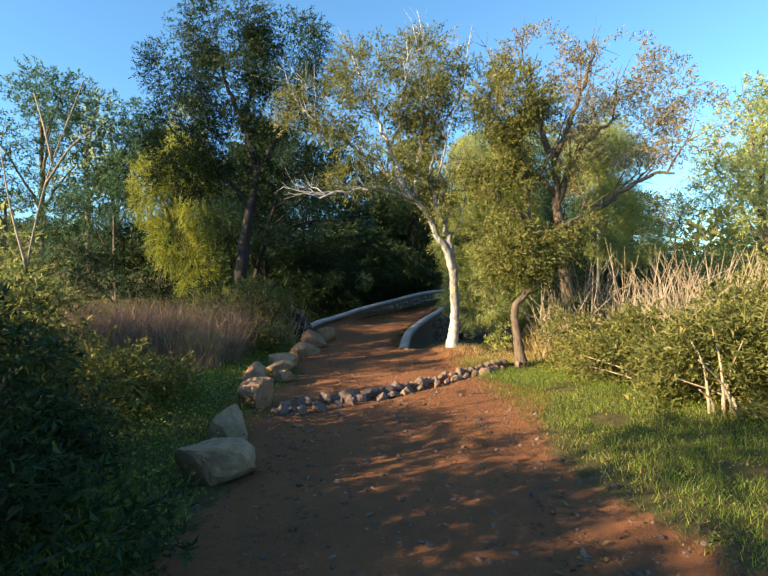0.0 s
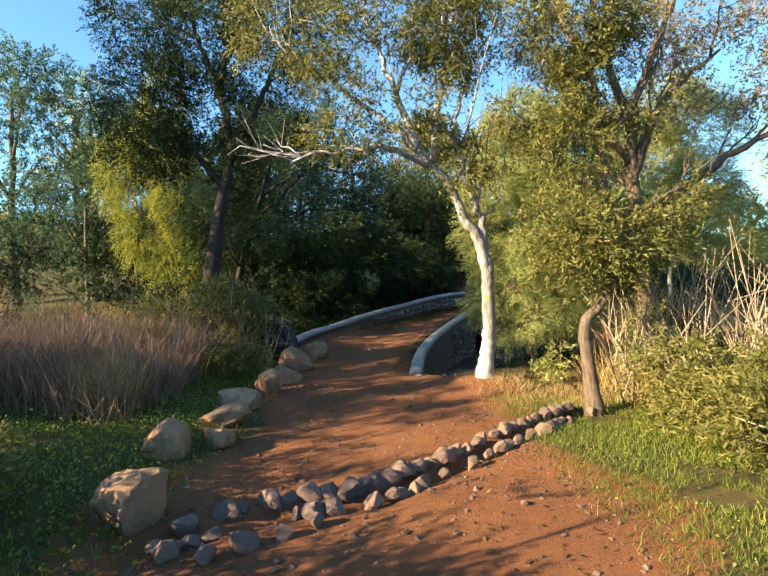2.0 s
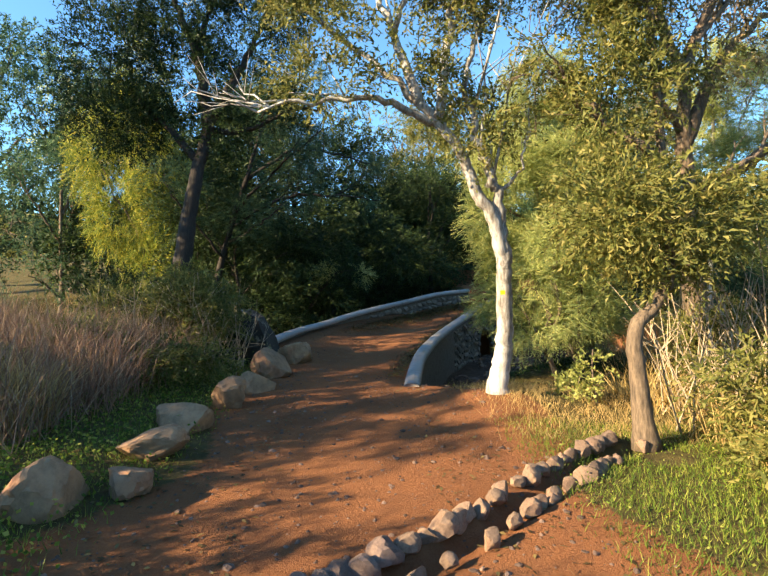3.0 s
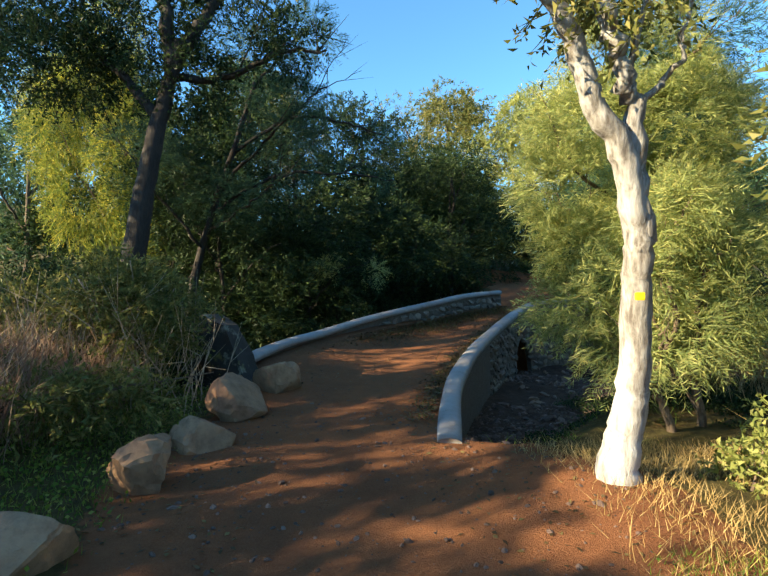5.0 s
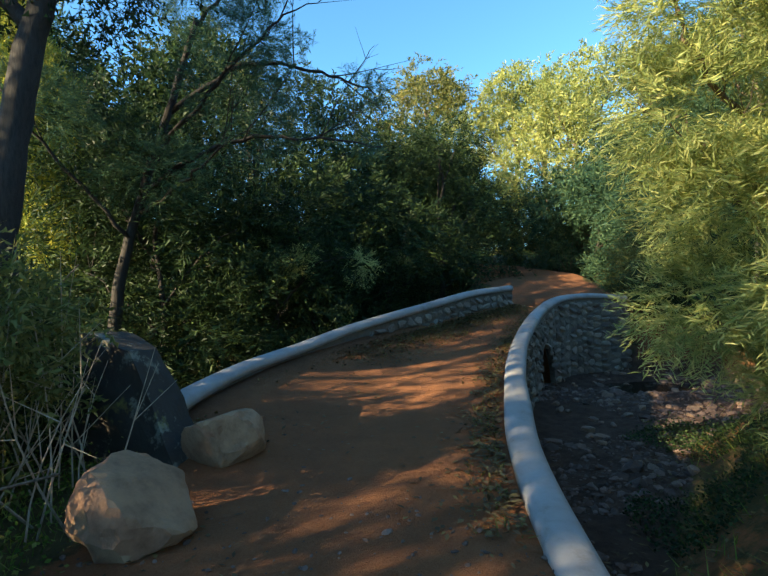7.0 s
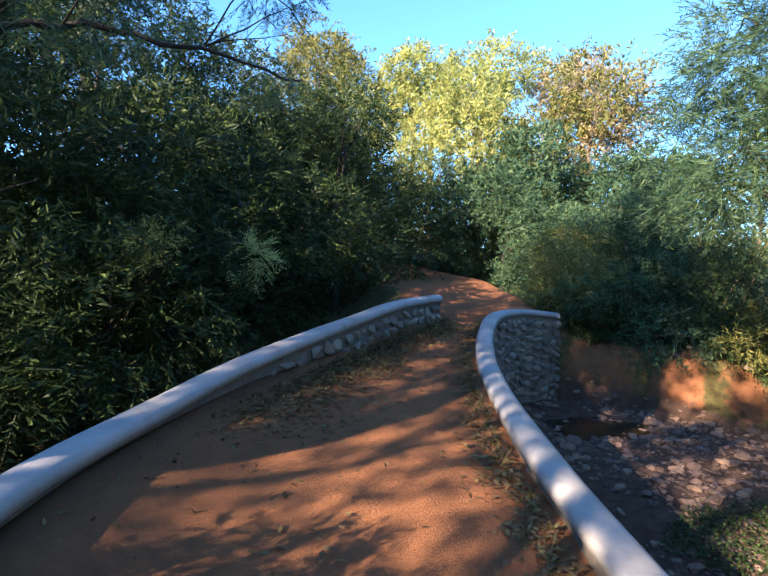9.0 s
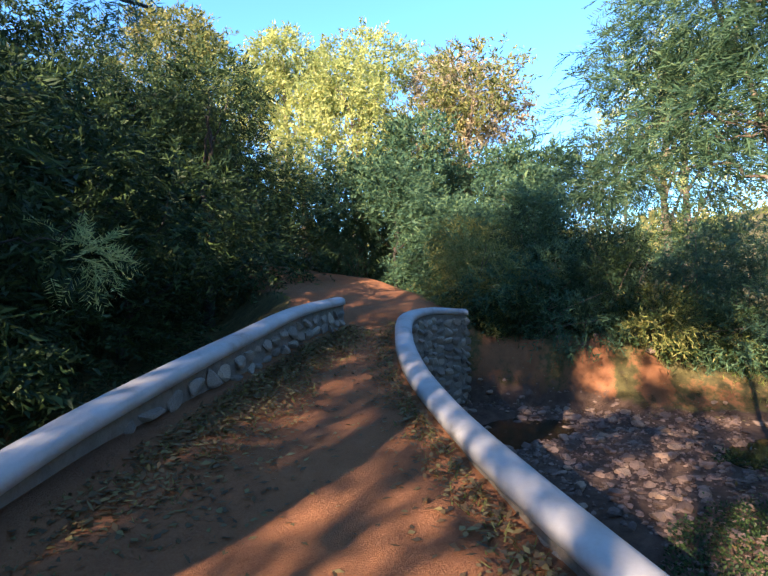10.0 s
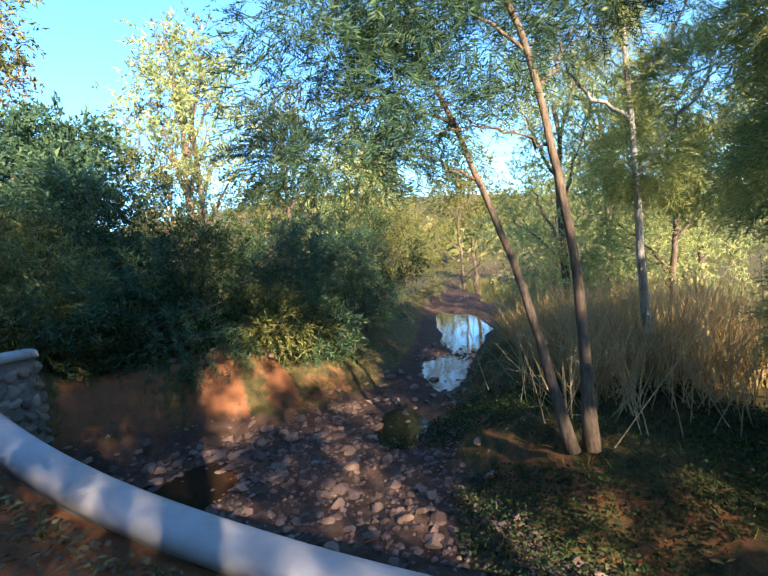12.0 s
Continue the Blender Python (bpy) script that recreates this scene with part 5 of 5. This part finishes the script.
shrub("yellow_spurge", "small plant with bright yellow-green leaves on the bank", (2.55, 10.3, 0.0), [(2.5, 10.25, 0.3, 0.2, 0.2, 0.15), (2.7, 10.35, 0.5, 0.18, 0.18, 0.15), (2.45, 10.4, 0.15, 0.25, 0.2, 0.12)], 130, (0.14, 8, 0.05, 0.03, 0.2, 0.9), LEAF_YELLOW, 620, 5)
blades("foreground_grass", "long pale shaded grass at the path's edge", spots_in(5000, -2.6, -0.9, 0.6, 3.2, rng), 0.24, 0.008, GRASS, rng, 0.6)

# ---- leaf litter and weeds along the parapets ----
def litter(name, label, x, y, z, length, width, rng):
    p = np.stack([x, y, z + 0.006], 1)
    way = unit(np.c_[rng.normal(size=(len(x), 2)), rng.normal(scale=0.18, size=len(x))])
    side = unit(np.cross(way, np.array([0, 0, 1.0]) + rng.normal(scale=0.25, size=(len(x), 3)))) * width * rng.uniform(0.6, 1.3, (len(x), 1)) / 2
    stp = way * length * rng.uniform(0.5, 1.3, (len(x), 1))
    q = np.stack([p, p + stp * 0.5 + side + np.array([0, 0, 0.004]), p + stp, p + stp * 0.5 - side + np.array([0, 0, 0.004])], 1)
    q[..., 2] = np.maximum(q[..., 2], (z + 0.002)[:, None])
    return tagged(put(name, quads_mesh(name, q, LITTER)), label, "leaf litter", kind="stuff")


def deck_z(x, y):
    _, zt = trail_near(x, y)
    return zt


rng = np.random.default_rng(77)
n = 8500
t = rng.uniform(0, 1, n)
k = t * (len(LEFT) - 1)
lx, ly = np.interp(k, np.arange(len(LEFT)), LEFT[:, 0]), np.interp(k, np.arange(len(LEFT)), LEFT[:, 1])
off = 0.17 + rng.gamma(1.3, 0.2, n)
nl = flat_normal(LEFT)
lx, ly = lx + off * np.interp(k, np.arange(len(LEFT)), nl[:, 0]), ly + off * np.interp(k, np.arange(len(LEFT)), nl[:, 1])
edge = np.interp(k, np.arange(len(LEFT)), LEFT[:, 2]) - 0.15 - 0.24 * step(t * 0.96 + 0.04, 0.35, 0.9)
lz = deck_z(lx, ly)
lz = lz + np.maximum(edge - lz, 0) * np.clip(1 - off / 1.25, 0, 1) ** 2.2 + 0.01
litter("leaf_litter", "brown fallen leaves along the parapet's foot", lx, ly, lz, 0.06, 0.028, rng)
keep = (rng.uniform(size=n) < 0.55) & (off < 0.8)
blades("parapet_weeds", "low green weeds growing at the parapet's foot", np.stack([lx, ly, lz], 1)[keep], 0.06, 0.014, LEAF_OLIVE, rng, 0.7, "weeds")
k = rng.uniform(0.05, 0.85, 2600) * (len(RIGHT) - 1)
nr = flat_normal(RIGHT)
off = 0.17 + rng.gamma(1.2, 0.11, 2600)
rx = np.interp(k, np.arange(len(RIGHT)), RIGHT[:, 0]) - off * np.interp(k, np.arange(len(RIGHT)), nr[:, 0])
ry = np.interp(k, np.arange(len(RIGHT)), RIGHT[:, 1]) - off * np.interp(k, np.arange(len(RIGHT)), nr[:, 1])
rz = deck_z(rx, ry) + 0.06 * np.clip(1 - off / 1.3, 0, 1) ** 3
litter("leaf_litter", "brown fallen leaves along the parapet's foot", rx, ry, rz, 0.06, 0.028, rng)
keep = (rng.uniform(size=2600) < 0.4) & (off < 0.45)
blades("parapet_weeds", "low green weeds growing at the parapet's foot", np.stack([rx, ry, rz], 1)[keep], 0.07, 0.014, LEAF_OLIVE, rng, 0.7, "weeds")
x, y = rng.uniform(-2.2, 3.0, 5000), rng.uniform(0.4, 12.5, 5000)
ok = (np.abs(trail_near(x, y)[0] - 1.3) < 0.7)
litter("leaf_litter", "scattered fallen leaves on the path's edges", x[ok], y[ok], land(x[ok], y[ok]), 0.05, 0.022, rng)
x, y = rng.uniform(1.0, 10, 12000), rng.uniform(12, 21.5, 12000)
b = outside_bed(x, y)
ok = (b > -0.3) & (b < 1.6)
litter("leaf_litter", "fallen leaves and dead twigs on the creek banks", x[ok], y[ok], land(x[ok], y[ok]), 0.09, 0.025, rng)
sx, sy = rng.uniform(1.0, 11, 16000), rng.uniform(11.5, 22, 16000)
b = outside_bed(sx, sy)
ok = (b > 0.1) & (b < 1.5) & (lumpy(np.c_[sx, sy, 0 * sx], 2.0, 1.0) > 0.2) & (trail_near(sx, sy)[0] > 1.3) & ((sy < 17.8) | (sx < 4.8) | (b > 0.9))
blades("bank_grass", "drooping dark grass on the creek banks", np.stack([sx, sy, land(sx, sy)], 1)[ok], 0.18, 0.011, GRASS, rng, 0.9)

# ---- stones of the parapets ----
CHIPS = [rock_mesh("stone", 400 + k, RUBBLE, 2, 0.8, 6) for k in range(8)]


def face_stones(wall, line, side, y0, y1, limit, arch_at, seed):
    r = np.random.default_rng(seed)
    n = flat_normal(line)
    run = np.r_[0, np.cumsum(np.linalg.norm(np.diff(line[:, :2], axis=0), axis=1))]
    made = 0
    u = 0.0
    while u < run[-1] and made < limit:
        w = r.uniform(0.16, 0.28)
        c = np.array([np.interp(u + w / 2, run, line[:, k]) for k in range(3)])
        m = np.array([np.interp(u + w / 2, run, n[:, k]) for k in range(3)]) * side
        if y0 < c[1] < y1:
            out = c + m * 0.16
            floor = max(ground_z(out[0], out[1]), float(trail_near(out[:1], out[1:2])[1][0]) if side * 1 == wall["deck_side"] else -9) - 0.03
            floor = max(floor, float(arch(np.array([c[1]]), *arch_at)[0]) + 0.02 if abs(c[1] - arch_at[0]) < arch_at[1] else floor)
            z = c[2] - COPING_H - 0.05
            while z > floor and made < limit:
                h = r.uniform(0.11, 0.19)
                ob = put("stone", CHIPS[r.integers(8)], wall)
                p = c + m * (COPING_W / 2 - 0.045) - B0
                ob.matrix_basis = Matrix.LocRotScale((p[0] + r.normal(scale=0.01), p[1] + r.normal(scale=0.01), z - h / 2), Euler((r.normal(scale=0.15), r.normal(scale=0.15), math.atan2(m[1], m[0]) + math.pi / 2)), (w * 0.62, 0.05 + r.uniform(0, 0.02), h * 0.7))
                made += 1
                z -= h
        u += w


wall_right["deck_side"], wall_left["deck_side"] = -1, 1
face_stones(wall_left, LEFT, 1, 17.4, 21, 200, (99, 0.1, 0), 501)
face_stones(wall_right, RIGHT, -1, 15.0, 20.3, 100, (99, 0.1, 0), 502)
face_stones(wall_right, RIGHT, 1, 16.4, 21.5, 330, ARCH_R, 503)
